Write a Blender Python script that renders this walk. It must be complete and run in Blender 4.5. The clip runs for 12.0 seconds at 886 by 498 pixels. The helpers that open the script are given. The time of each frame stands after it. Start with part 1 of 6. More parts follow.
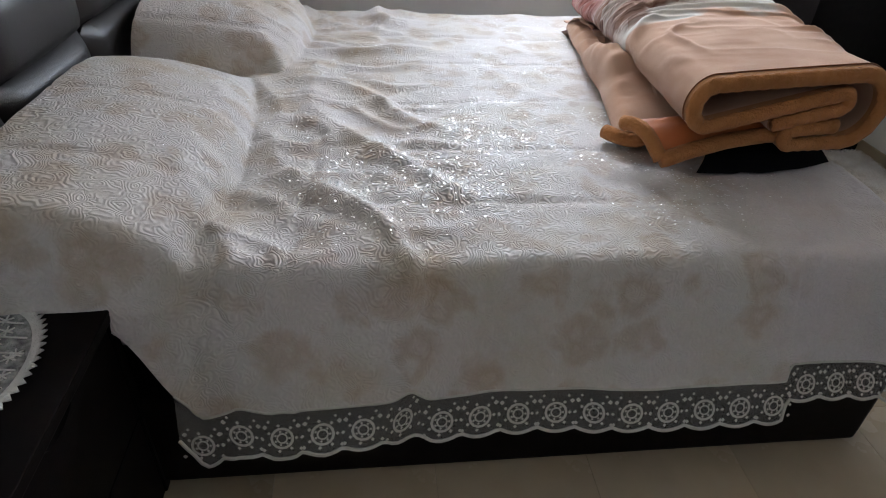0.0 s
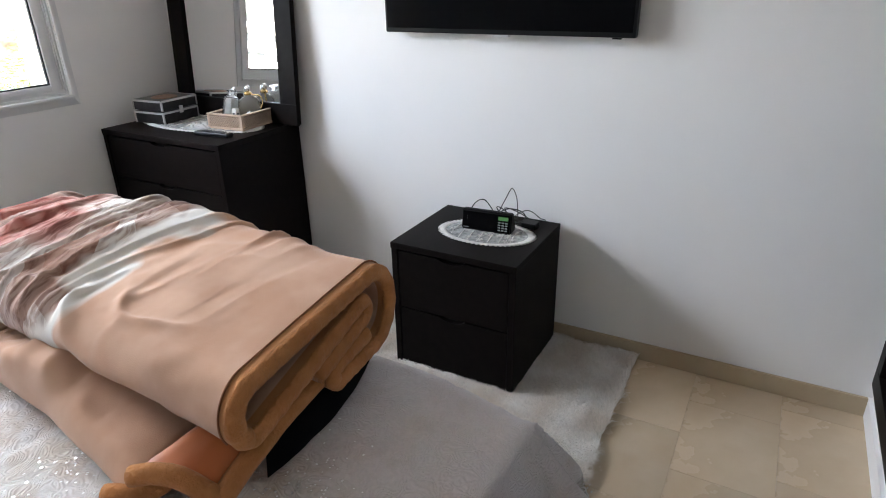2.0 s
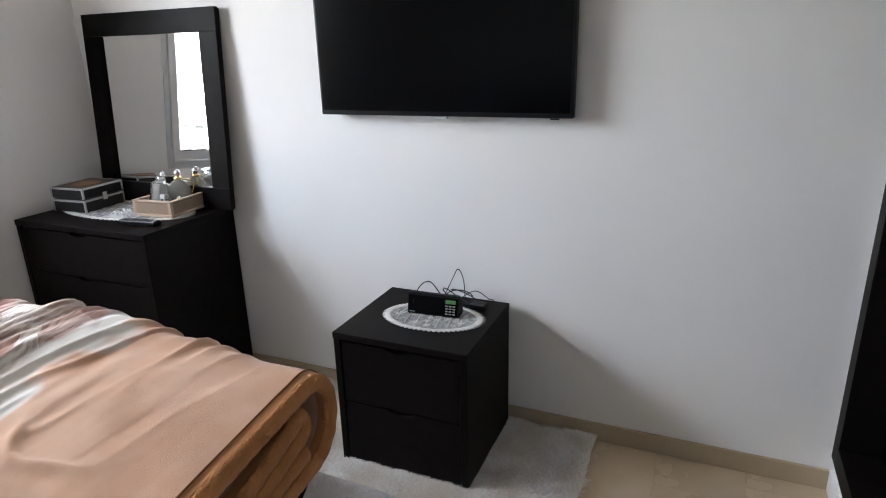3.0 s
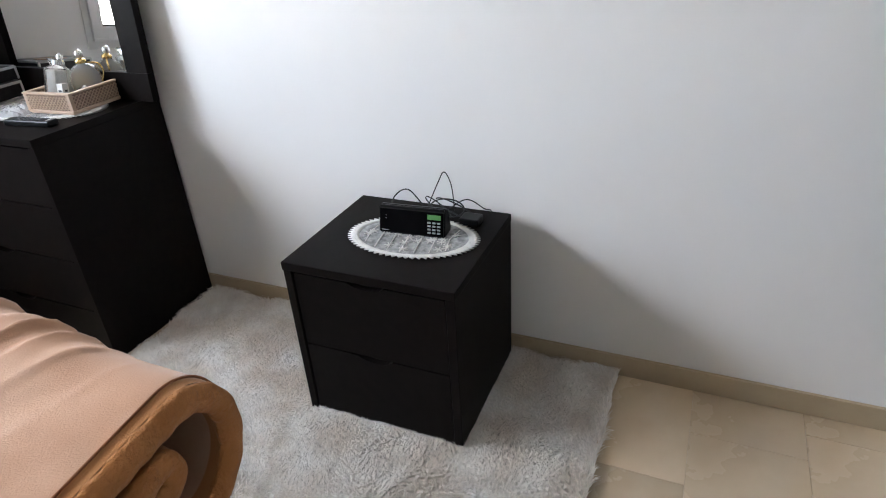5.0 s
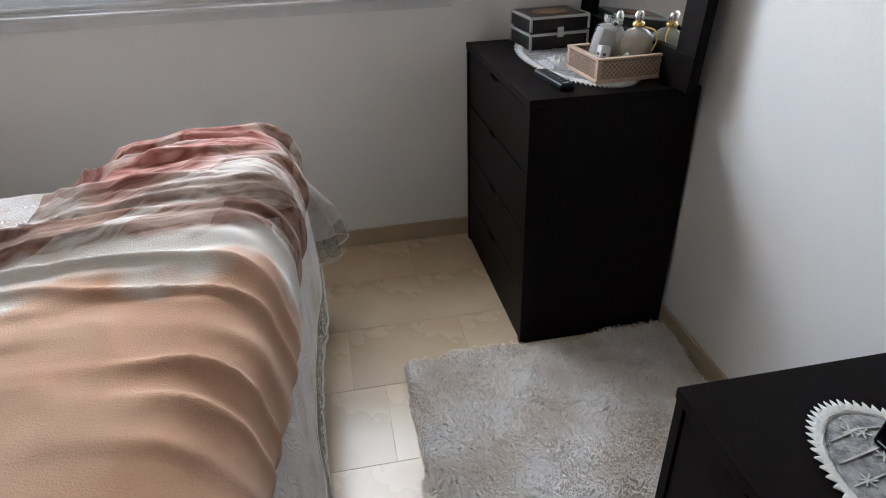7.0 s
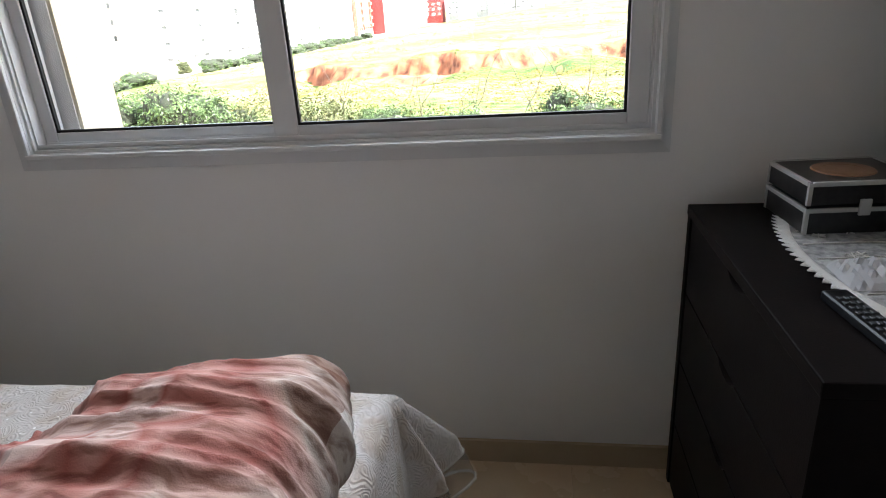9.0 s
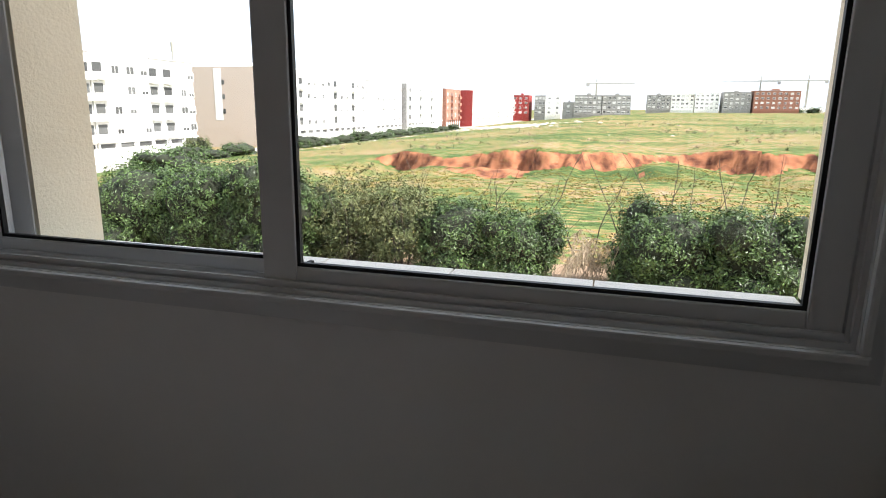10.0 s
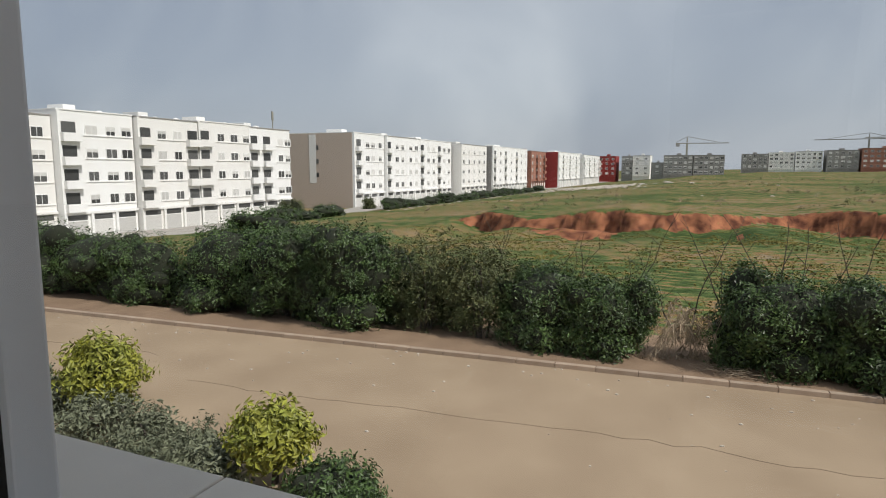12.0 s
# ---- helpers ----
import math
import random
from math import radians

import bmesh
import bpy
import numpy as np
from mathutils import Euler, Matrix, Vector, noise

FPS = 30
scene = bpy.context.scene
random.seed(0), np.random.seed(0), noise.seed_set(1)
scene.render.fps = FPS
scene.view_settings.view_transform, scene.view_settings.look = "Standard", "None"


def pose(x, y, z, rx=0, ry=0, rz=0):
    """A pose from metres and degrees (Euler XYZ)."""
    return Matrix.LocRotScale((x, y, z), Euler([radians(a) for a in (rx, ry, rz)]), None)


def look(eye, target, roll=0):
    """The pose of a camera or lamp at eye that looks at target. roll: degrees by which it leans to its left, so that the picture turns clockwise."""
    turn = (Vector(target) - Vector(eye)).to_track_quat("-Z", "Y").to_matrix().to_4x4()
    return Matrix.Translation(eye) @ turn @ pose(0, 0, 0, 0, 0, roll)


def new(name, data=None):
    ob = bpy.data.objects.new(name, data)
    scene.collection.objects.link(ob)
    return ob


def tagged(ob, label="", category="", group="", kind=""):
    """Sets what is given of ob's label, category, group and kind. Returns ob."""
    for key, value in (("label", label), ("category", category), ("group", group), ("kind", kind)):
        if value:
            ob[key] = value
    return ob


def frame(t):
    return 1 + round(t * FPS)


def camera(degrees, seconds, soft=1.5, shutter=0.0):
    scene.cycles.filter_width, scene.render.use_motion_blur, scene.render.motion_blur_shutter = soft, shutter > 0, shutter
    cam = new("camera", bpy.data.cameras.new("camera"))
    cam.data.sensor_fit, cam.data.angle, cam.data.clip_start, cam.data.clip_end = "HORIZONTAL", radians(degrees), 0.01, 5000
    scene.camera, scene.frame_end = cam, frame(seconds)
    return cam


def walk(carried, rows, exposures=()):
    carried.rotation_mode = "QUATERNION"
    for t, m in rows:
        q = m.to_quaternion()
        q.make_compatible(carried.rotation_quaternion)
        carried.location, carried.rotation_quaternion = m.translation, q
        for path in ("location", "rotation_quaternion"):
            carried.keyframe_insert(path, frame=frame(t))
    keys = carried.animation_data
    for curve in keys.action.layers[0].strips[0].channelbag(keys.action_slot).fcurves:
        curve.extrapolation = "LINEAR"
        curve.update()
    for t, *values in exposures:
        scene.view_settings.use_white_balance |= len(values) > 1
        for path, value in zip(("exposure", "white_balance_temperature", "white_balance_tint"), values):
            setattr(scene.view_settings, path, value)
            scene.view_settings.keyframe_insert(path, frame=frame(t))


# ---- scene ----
cam = camera(71.4, 12.0, soft=1.0)
PATH = [
    (0, (-2.536, -3.545, 1.357), (-2.32, -1.918, 0.214), 2.9),
    (0.5, (-2.431, -3.341, 1.352), (-1.994, -1.722, 0.261), 0.0),
    (1, (-2.321, -3.144, 1.395), (-1.513, -1.67, 0.31), -0.0),
    (1.5, (-2.284, -2.973, 1.414), (-0.946, -1.848, 0.442), -2.0),
    (2, (-2.305, -2.904, 1.489), (-0.709, -2.011, 0.679), -1.2),
    (2.5, (-2.265, -2.896, 1.524), (-0.541, -2.079, 0.922), -0.6),
    (4.5, (-1.842, -2.693, 1.486), (-0.102, -2.15, 0.662), -3.1),
    (5, (-1.672, -2.7, 1.396), (-0.083, -1.969, 0.425), -3.8),
    (5.5, (-1.546, -2.665, 1.376), (-0.159, -1.645, 0.357), -5.5),
    (6, (-1.408, -2.564, 1.367), (-0.216, -1.354, 0.311), -2.6),
    (6.5, (-1.242, -2.481, 1.371), (-0.385, -1.026, 0.299), -2.6),
    (7, (-1.066, -2.416, 1.357), (-0.761, -0.716, 0.349), -1.8),
    (7.5, (-1.036, -2.322, 1.381), (-1.025, -0.549, 0.456), -1.9),
    (9.5, (-0.874, -1.284, 1.332), (-1.282, 0.58, 0.732), -1.9),
    (10, (-0.967, -0.99, 1.367), (-1.491, 0.887, 0.919), 0.7),
    (10.5, (-1.042, -0.637, 1.355), (-1.583, 1.249, 0.968), -1.2),
    (11, (-1.027, -0.403, 1.37), (-1.679, 1.454, 1.011), -1.0),
    (11.5, (-1.096, -0.261, 1.361), (-1.898, 1.551, 1.095), -0.4),
    (12, (-1.128, -0.201, 1.352), (-1.92, 1.618, 1.094), 0.1),
]
EXPO = [(0.0, 4.35, 6250, 10), (0.5, 4.0, 6250, 10), (1.0, 3.7, 6250, 10), (1.5, 4.7, 6250, 10), (2.5, 4.55, 6250, 10), (4.5, 4.5, 6300, 10), (5.0, 4.85, 6300, 10), (5.5, 4.85, 6300, 10), (6.5, 4.7, 6350, 10), (7.0, 4.3, 6350, 10), (7.5, 4.05, 6350, 10), (9.3, 3.5, 6350, 10), (9.6, 3.2, 6350, 10), (10.0, 1.95, 6450, 10), (10.3, 0.95, 6500, 10), (10.6, 0.45, 6500, 10), (12.0, 0.1, 6500, 10)]
walk(cam, [(t, look(eye, target, roll)) for t, eye, target, roll in PATH], EXPO)

# ---- world and sun ----
SUN_TO = Vector((0.66, -0.10, 0.72)).normalized()
world = bpy.data.worlds.new("sky")
scene.world = world
world.use_nodes = True
wn, wl = world.node_tree.nodes, world.node_tree.links
wn.clear()
w_out = wn.new("ShaderNodeOutputWorld")
w_bg = wn.new("ShaderNodeBackground")
w_sky = wn.new("ShaderNodeTexSky")
w_sky.sky_type = "NISHITA"
w_sky.sun_disc = False
w_sky.sun_elevation = math.asin(SUN_TO.z)
w_sky.sun_rotation = math.atan2(SUN_TO.x, SUN_TO.y)
w_sky.dust_density = 3.0
w_noise = wn.new("ShaderNodeTexNoise")
w_noise.inputs["Scale"].default_value = 2.6
w_noise.inputs["Detail"].default_value = 7.0
w_noise.inputs["Roughness"].default_value = 0.52
w_noise.inputs["Distortion"].default_value = 0.6
w_ramp = wn.new("ShaderNodeValToRGB")
w_ramp.color_ramp.elements[0].position = 0.34
w_ramp.color_ramp.elements[0].color = (3.3, 3.75, 4.5, 1)
w_ramp.color_ramp.elements[1].position = 0.72
w_ramp.color_ramp.elements[1].color = (6.2, 6.6, 7.0, 1)
w_mix = wn.new("ShaderNodeMixRGB")
w_mix.inputs[0].default_value = 0.82
wl.new(w_noise.outputs["Fac"], w_ramp.inputs[0])
wl.new(w_sky.outputs[0], w_mix.inputs[1])
wl.new(w_ramp.outputs[0], w_mix.inputs[2])
wl.new(w_mix.outputs[0], w_bg.inputs[0])
w_bg.inputs[1].default_value = 0.1
wl.new(w_bg.outputs[0], w_out.inputs[0])

sun_data = bpy.data.lights.new("sun", "SUN")
sun_data.energy, sun_data.angle, sun_data.color = 3.3, radians(1.5), (1.0, 0.962, 0.91)
sun = new("sun", sun_data)
sun.matrix_world = look(SUN_TO * 100, (0, 0, 0))

# added lamp in the upper window opening, boosts the sky's light indoors
day_data = bpy.data.lights.new("window_fill_lamp", "AREA")
day_data.shape, day_data.size, day_data.size_y = "RECTANGLE", 1.44, 0.5
day_data.spread = radians(125)
day_data.energy, day_data.color = 1.3, (0.90, 0.95, 1.0)
day = new("window_fill_lamp", day_data)
day.matrix_world = look((-1.45, 0.17, 1.93), (-1.25, -3.2, 1.0))


# ---- materials ----
def mat(name, color, rough=0.6, metal=0.0, var=None, scale=8.0, amount=0.5, bump=0.0, bump_scale=60.0,
        per_object=0.0, spec=0.5, detail=5.0, per_island=0.0, sheen=0.0, coat=0.0, rough_var=0.0):
    m = bpy.data.materials.new(name)
    m.use_nodes = True
    n, l = m.node_tree.nodes, m.node_tree.links
    b = n["Principled BSDF"]
    b.inputs["Roughness"].default_value = rough
    b.inputs["Metallic"].default_value = metal
    b.inputs["Specular IOR Level"].default_value = spec
    b.inputs["Sheen Weight"].default_value = sheen
    b.inputs["Coat Weight"].default_value = coat
    co = n.new("ShaderNodeTexCoord")
    rgb = n.new("ShaderNodeRGB")
    rgb.outputs[0].default_value = (*color, 1)
    last = rgb.outputs[0]
    if var:
        tex = n.new("ShaderNodeTexNoise")
        tex.inputs["Scale"].default_value = scale
        tex.inputs["Detail"].default_value = detail
        l.new(co.outputs["Object"], tex.inputs["Vector"])
        ramp = n.new("ShaderNodeValToRGB")
        ramp.color_ramp.elements[0].position, ramp.color_ramp.elements[1].position = 0.5 - amount / 2, 0.5 + amount / 2
        ramp.color_ramp.elements[0].color = (*color, 1)
        ramp.color_ramp.elements[1].color = (*var, 1)
        l.new(tex.outputs["Fac"], ramp.inputs[0])
        last = ramp.outputs[0]
        if rough_var:
            mr = n.new("ShaderNodeMapRange")
            mr.inputs["To Min"].default_value, mr.inputs["To Max"].default_value = rough - rough_var, rough + rough_var
            l.new(tex.outputs["Fac"], mr.inputs["Value"])
            l.new(mr.outputs[0], b.inputs["Roughness"])
    for src, val in (("obj", per_object), ("isl", per_island)):
        if val:
            hsv = n.new("ShaderNodeHueSaturation")
            mr = n.new("ShaderNodeMapRange")
            mr.inputs["To Min"].default_value, mr.inputs["To Max"].default_value = 1 - val, 1 + val
            rnd = n.new("ShaderNodeObjectInfo") if src == "obj" else n.new("ShaderNodeNewGeometry")
            l.new(rnd.outputs["Random" if src == "obj" else "Random Per Island"], mr.inputs["Value"])
            l.new(mr.outputs[0], hsv.inputs["Value"])
            l.new(last, hsv.inputs["Color"])
            last = hsv.outputs[0]
    l.new(last, b.inputs["Base Color"])
    if bump:
        bt = n.new("ShaderNodeTexNoise")
        bt.inputs["Scale"].default_value = bump_scale
        bt.inputs["Detail"].default_value = 4
        l.new(co.outputs["Object"], bt.inputs["Vector"])
        bm_ = n.new("ShaderNodeBump")
        bm_.inputs["Strength"].default_value = bump
        bm_.inputs["Distance"].default_value = 0.01
        l.new(bt.outputs["Fac"], bm_.inputs["Height"])
        l.new(bm_.outputs[0], b.inputs["Normal"])
    return m


M_WALL = mat("white_plaster", (0.84, 0.835, 0.832), 0.75, var=(0.81, 0.805, 0.802), scale=2.5, bump=0.06, bump_scale=90)
M_CEIL = mat("ceiling_paint", (0.82, 0.82, 0.81), 0.8, var=(0.79, 0.79, 0.78), scale=2)
M_YELLOW = mat("cream_render", (0.74, 0.67, 0.52), 0.85, var=(0.68, 0.61, 0.46), scale=6, bump=0.3, bump_scale=120)
M_TILE = mat("marble_tile", (0.64, 0.525, 0.385), 0.27, var=(0.50, 0.375, 0.240), scale=3.0, amount=0.42, per_object=0.16, detail=8, rough_var=0.08)
M_GROUT = mat("grout", (0.60, 0.49, 0.36), 0.9, var=(0.54, 0.44, 0.32), scale=20)
M_SKIRT = mat("marble_skirting", (0.50, 0.41, 0.29), 0.35, var=(0.42, 0.33, 0.22), scale=5, detail=8)
M_DARK = mat("wenge_veneer", (0.0050, 0.0038, 0.0036), 0.45, var=(0.0090, 0.0066, 0.0060), scale=30, bump=0.04, bump_scale=220, spec=0.055)
M_DARKGAP = mat("dark_recess", (0.006, 0.005, 0.005), 0.9)
M_LEATHER = mat("brown_leatherette", (0.030, 0.025, 0.025), 0.42, var=(0.022, 0.018, 0.018), scale=14, bump=0.12, bump_scale=260)
M_BLACKPL = mat("black_plastic", (0.007, 0.007, 0.008), 0.32, spec=0.2)
M_SCREEN = mat("dark_screen", (0.0025, 0.0025, 0.003), 0.16, spec=0.08)
M_ALU = mat("white_aluminium", (0.70, 0.71, 0.72), 0.38, var=(0.66, 0.67, 0.68), scale=9)
M_RUBBER = mat("black_gasket", (0.008, 0.008, 0.008), 0.6)
M_STONE = mat("grey_sill_stone", (0.74, 0.69, 0.60), 0.5, var=(0.67, 0.62, 0.54), scale=25, per_object=0.04)
M_CLOTH = mat("white_cotton", (0.78, 0.77, 0.75), 0.9, var=(0.70, 0.69, 0.67), scale=12)
M_BLACKCLOTH = mat("black_fabric", (0.005, 0.005, 0.006), 0.95, spec=0.1)


def glass_mat():
    m = bpy.data.materials.new("window_glass")
    m.use_nodes = True
    n, l = m.node_tree.nodes, m.node_tree.links
    n.clear()
    out, mix = n.new("ShaderNodeOutputMaterial"), n.new("ShaderNodeMixShader")
    tr, gl, fr = n.new("ShaderNodeBsdfTransparent"), n.new("ShaderNodeBsdfGlossy"), n.new("ShaderNodeLayerWeight")
    tr.inputs[0].default_value = (0.97, 0.975, 0.975, 1)
    gl.inputs["Roughness"].default_value = 0.01
    pw, mr = n.new("ShaderNodeMath"), n.new("ShaderNodeMapRange")
    pw.operation, pw.inputs[1].default_value = "POWER", 4.0
    mr.inputs["To Min"].default_value, mr.inputs["To Max"].default_value = 0.02, 0.4
    l.new(fr.outputs["Facing"], pw.inputs[0]); l.new(pw.outputs[0], mr.inputs["Value"])
    l.new(mr.outputs[0], mix.inputs[0]); l.new(tr.outputs[0], mix.inputs[1]); l.new(gl.outputs[0], mix.inputs[2])
    l.new(mix.outputs[0], out.inputs[0])
    return m


M_GLASS = glass_mat()
M_MIRROR = mat("mirror_glass", (0.88, 0.89, 0.89), 0.015, metal=1.0)


# ---- building helpers ----
def box(bm, x0, x1, y0, y1, z0, z1):
    v = [bm.verts.new(p) for p in ((x0, y0, z0), (x1, y0, z0), (x1, y1, z0), (x0, y1, z0), (x0, y0, z1), (x1, y0, z1), (x1, y1, z1), (x0, y1, z1))]
    for f in ((0, 3, 2, 1), (4, 5, 6, 7), (0, 1, 5, 4), (1, 2, 6, 5), (2, 3, 7, 6), (3, 0, 4, 7)):
        bm.faces.new([v[i] for i in f])
    return bm


def bxm(x0, x1, y0, y1, z0, z1, bevel=0.0, seg=2):
    bm = box(bmesh.new(), x0, x1, y0, y1, z0, z1)
    if bevel:
        bmesh.ops.bevel(bm, geom=bm.edges[:], offset=bevel, segments=seg, affect="EDGES", profile=0.6)
    return bm


def cyl(bm, r0, r1, z0, z1, seg=20, at=(0, 0)):
    a = [bm.verts.new((at[0] + r0 * math.cos(2 * math.pi * i / seg), at[1] + r0 * math.sin(2 * math.pi * i / seg), z0)) for i in range(seg)]
    b = [bm.verts.new((at[0] + r1 * math.cos(2 * math.pi * i / seg), at[1] + r1 * math.sin(2 * math.pi * i / seg), z1)) for i in range(seg)]
    for i in range(seg):
        bm.faces.new((a[i], a[(i + 1) % seg], b[(i + 1) % seg], b[i]))
    bm.faces.new(a[::-1]); bm.faces.new(b)
    return bm


def lathe(profile, seg=24):
    """A closed-off surface of revolution from (radius, height) pairs."""
    bm = bmesh.new()
    rings = [[bm.verts.new((r * math.cos(2 * math.pi * i / seg), r * math.sin(2 * math.pi * i / seg), z)) for i in range(seg)] for r, z in profile]
    for a, b in zip(rings, rings[1:]):
        for i in range(seg):
            bm.faces.new((a[i], a[(i + 1) % seg], b[(i + 1) % seg], b[i]))
    bm.faces.new(rings[0][::-1]); bm.faces.new(rings[-1])
    return bm


def tube(bm, pts, r, seg=6, taper=None):
    """A round rod along a line of points."""
    pts = [Vector(p) for p in pts]
    rings = []
    for i, p in enumerate(pts):
        d = (pts[min(i + 1, len(pts) - 1)] - pts[max(i - 1, 0)]).normalized()
        u = d.orthogonal().normalized() if i == 0 else (u - d * u.dot(d)).normalized()
        w = d.cross(u)
        rr = r if taper is None else r + (taper - r) * i / (len(pts) - 1)
        rings.append([bm.verts.new(p + rr * (math.cos(2 * math.pi * k / seg) * u + math.sin(2 * math.pi * k / seg) * w)) for k in range(seg)])
    for a, b in zip(rings, rings[1:]):
        for k in range(seg):
            bm.faces.new((a[k], a[(k + 1) % seg], b[(k + 1) % seg], b[k]))
    bm.faces.new(rings[0][::-1]); bm.faces.new(rings[-1])
    return bm


def to_mesh(name, bm, material, smooth=False):
    me = bpy.data.meshes.new(name)
    bmesh.ops.recalc_face_normals(bm, faces=bm.faces[:])
    bm.to_mesh(me)
    bm.free()
    for m in material if isinstance(material, (list, tuple)) else [material]:
        me.materials.append(m)
    if smooth:
        me.polygons.foreach_set("use_smooth", [True] * len(me.polygons))
    return me


def part(name, bm, material, parent, label="", smooth=False, at=None):
    ob = new(name, bm if isinstance(bm, bpy.types.Mesh) else to_mesh(name, bm, material, smooth))
    ob.parent = parent
    if at is not None:
        ob.matrix_basis = at if isinstance(at, Matrix) else Matrix.Translation(at)
    return tagged(ob, label) if label else ob


def thing(name, m, label, category, group="", kind=""):
    ob = new(name)
    ob.matrix_basis = m if isinstance(m, Matrix) else Matrix.Translation(m)
    return tagged(ob, label, category, group, kind)


def solid(name, bm, material, label, category, group="", kind="", at=None, smooth=False):
    ob = new(name, to_mesh(name, bm, material, smooth))
    if at is not None:
        ob.matrix_basis = at if isinstance(at, Matrix) else Matrix.Translation(at)
    return tagged(ob, label, category, group, kind)


def grid_mesh(name, P, material, smooth=True, closed=False):
    """A sheet from an array of rows of points."""
    P = np.asarray(P, float)
    a, b = P.shape[:2]
    idx = np.arange(a * b).reshape(a, b)
    if closed:
        nxt = np.roll(idx, -1, axis=1)
        F = np.stack([idx[:-1], nxt[:-1], nxt[1:], idx[1:]], -1).reshape(-1, 4)
    else:
        F = np.stack([idx[:-1, :-1], idx[:-1, 1:], idx[1:, 1:], idx[1:, :-1]], -1).reshape(-1, 4)
    me = bpy.data.meshes.new(name)
    me.from_pydata(P.reshape(-1, 3).tolist(), [], F.tolist())
    for m in material if isinstance(material, (list, tuple)) else [material]:
        me.materials.append(m)
    if smooth:
        me.polygons.foreach_set("use_smooth", [True] * len(me.polygons))
    return me


# ---- room shell ----
RX0, RX1, RY0, RY1, CEIL = -3.50, 0.0, -3.362, 0.0, 2.75
SOUTH = -5.20
STEP = -1.45
FX0, FX1, FZ0, FZ1 = -2.335, -0.606, 1.022, 2.20
OX0, OX1 = -2.240, -0.607

bm = bmesh.new()
for y0, y1, a, b, c, d in ((0.0, 0.090, FX0, FX1, FZ0, FZ1), (0.090, 0.255, OX0, OX1, 0.995, 2.22)):
    box(bm, RX0 - 0.2, a, y0, y1, -0.1, CEIL + 0.2)
    box(bm, b, 0.2, y0, y1, -0.1, CEIL + 0.2)
    box(bm, a, b, y0, y1, -0.1, c)
    box(bm, a, b, y0, y1, d, CEIL + 0.2)
wall_north = solid("wall_north", bm, M_WALL, "white painted plaster wall with the window opening", "wall", kind="structure")
# cream outer face and reveals
bm = bmesh.new()
box(bm, OX0, OX0 + 0.012, 0.094, 0.272, 1.024, 2.20)
box(bm, OX1 - 0.012, OX1, 0.094, 0.272, 1.024, 2.20)
box(bm, OX0 + 0.012, OX1 - 0.012, 0.094, 0.272, 2.19, 2.20)
box(bm, RX0 - 3, OX0, 0.257, 0.272, -3.7, 3.2)
box(bm, OX1, 5, 0.257, 0.272, -3.7, 3.2)
box(bm, OX0, OX1, 0.257, 0.272, -3.7, 0.98)
box(bm, OX0, OX1, 0.257, 0.272, 2.2, 3.2)
solid("wall_outer_render", bm, M_YELLOW, "cream rendered outer wall and window reveals", "wall", kind="structure")
solid("wall_east", bxm(0, 0.2, SOUTH - 0.2, 0.0, -0.1, CEIL + 0.2), M_WALL, "plain white painted wall behind the television", "wall", kind="structure")
solid("wall_west", bxm(RX0 - 0.2, RX0, SOUTH - 0.2, 0.0, -0.1, CEIL + 0.2), M_WALL, "plain white painted wall behind the headboard", "wall", kind="structure")
solid("wall_south", bxm(RX0, 0.0, SOUTH - 0.2, SOUTH, -0.1, CEIL + 0.2), M_WALL, "plain white painted wall", "wall", kind="structure")
# wall with the built-in wardrobe
WX0, WX1, WZ0, WZ1 = -1.36, -0.035, 0.155, 2.45
bm = bmesh.new()
box(bm, WX1, 0.0, RY0 - 0.10, RY0, 0, CEIL)
box(bm, STEP, WX0, RY0 - 0.10, RY0, 0, CEIL)
box(bm, WX0, WX1, RY0 - 0.10, RY0, 0, WZ0)
box(bm, WX0, WX1, RY0 - 0.10, RY0, WZ1, CEIL)
box(bm, STEP, STEP + 0.08, SOUTH, RY0 - 0.10, 0, CEIL)
solid("wall_wardrobe", bm, M_WALL, "white wall with an open built-in wardrobe niche", "wall", kind="structure")
solid("ceiling", bxm(RX0 - 0.2, 0.2, SOUTH - 0.2, 0.255, CEIL, CEIL + 0.2), M_CEIL, "plain white painted ceiling", "ceiling", kind="structure")
floor = solid("floor", bxm(RX0, 0.0, SOUTH, 0.0, -0.1, -0.003), M_GROUT, "cream marble tiled floor with thin joints", "floor", kind="structure")
roof = solid("roof_slab", bxm(RX0 - 3, 5, -9, 0.272, 3.2, 3.4), M_YELLOW, "flat concrete roof slab over the room", "roof", kind="structure")
# skirting
bm = bmesh.new()
box(bm, RX0 + 0.012, -0.012, -0.012, 0.0, 0.0, 0.078)
solid("baseboard_north", bm, M_SKIRT, "beige marble skirting under the window wall", "baseboard", kind="structure")
solid("baseboard_east", bxm(-0.012, 0.0, RY0 + 0.012, 0.0, 0.0, 0.078, 0.002), M_SKIRT, "beige marble skirting along the television wall", "baseboard", kind="structure")
solid("baseboard_west", bxm(RX0, RX0 + 0.012, SOUTH, 0.0, 0.0, 0.078), M_SKIRT, "beige marble skirting", "baseboard", kind="structure")
solid("baseboard_wardrobe", bxm(STEP, 0.0, RY0, RY0 + 0.012, 0.0, 0.078), M_WALL, "white painted skirting below the wardrobe", "baseboard", kind="structure")

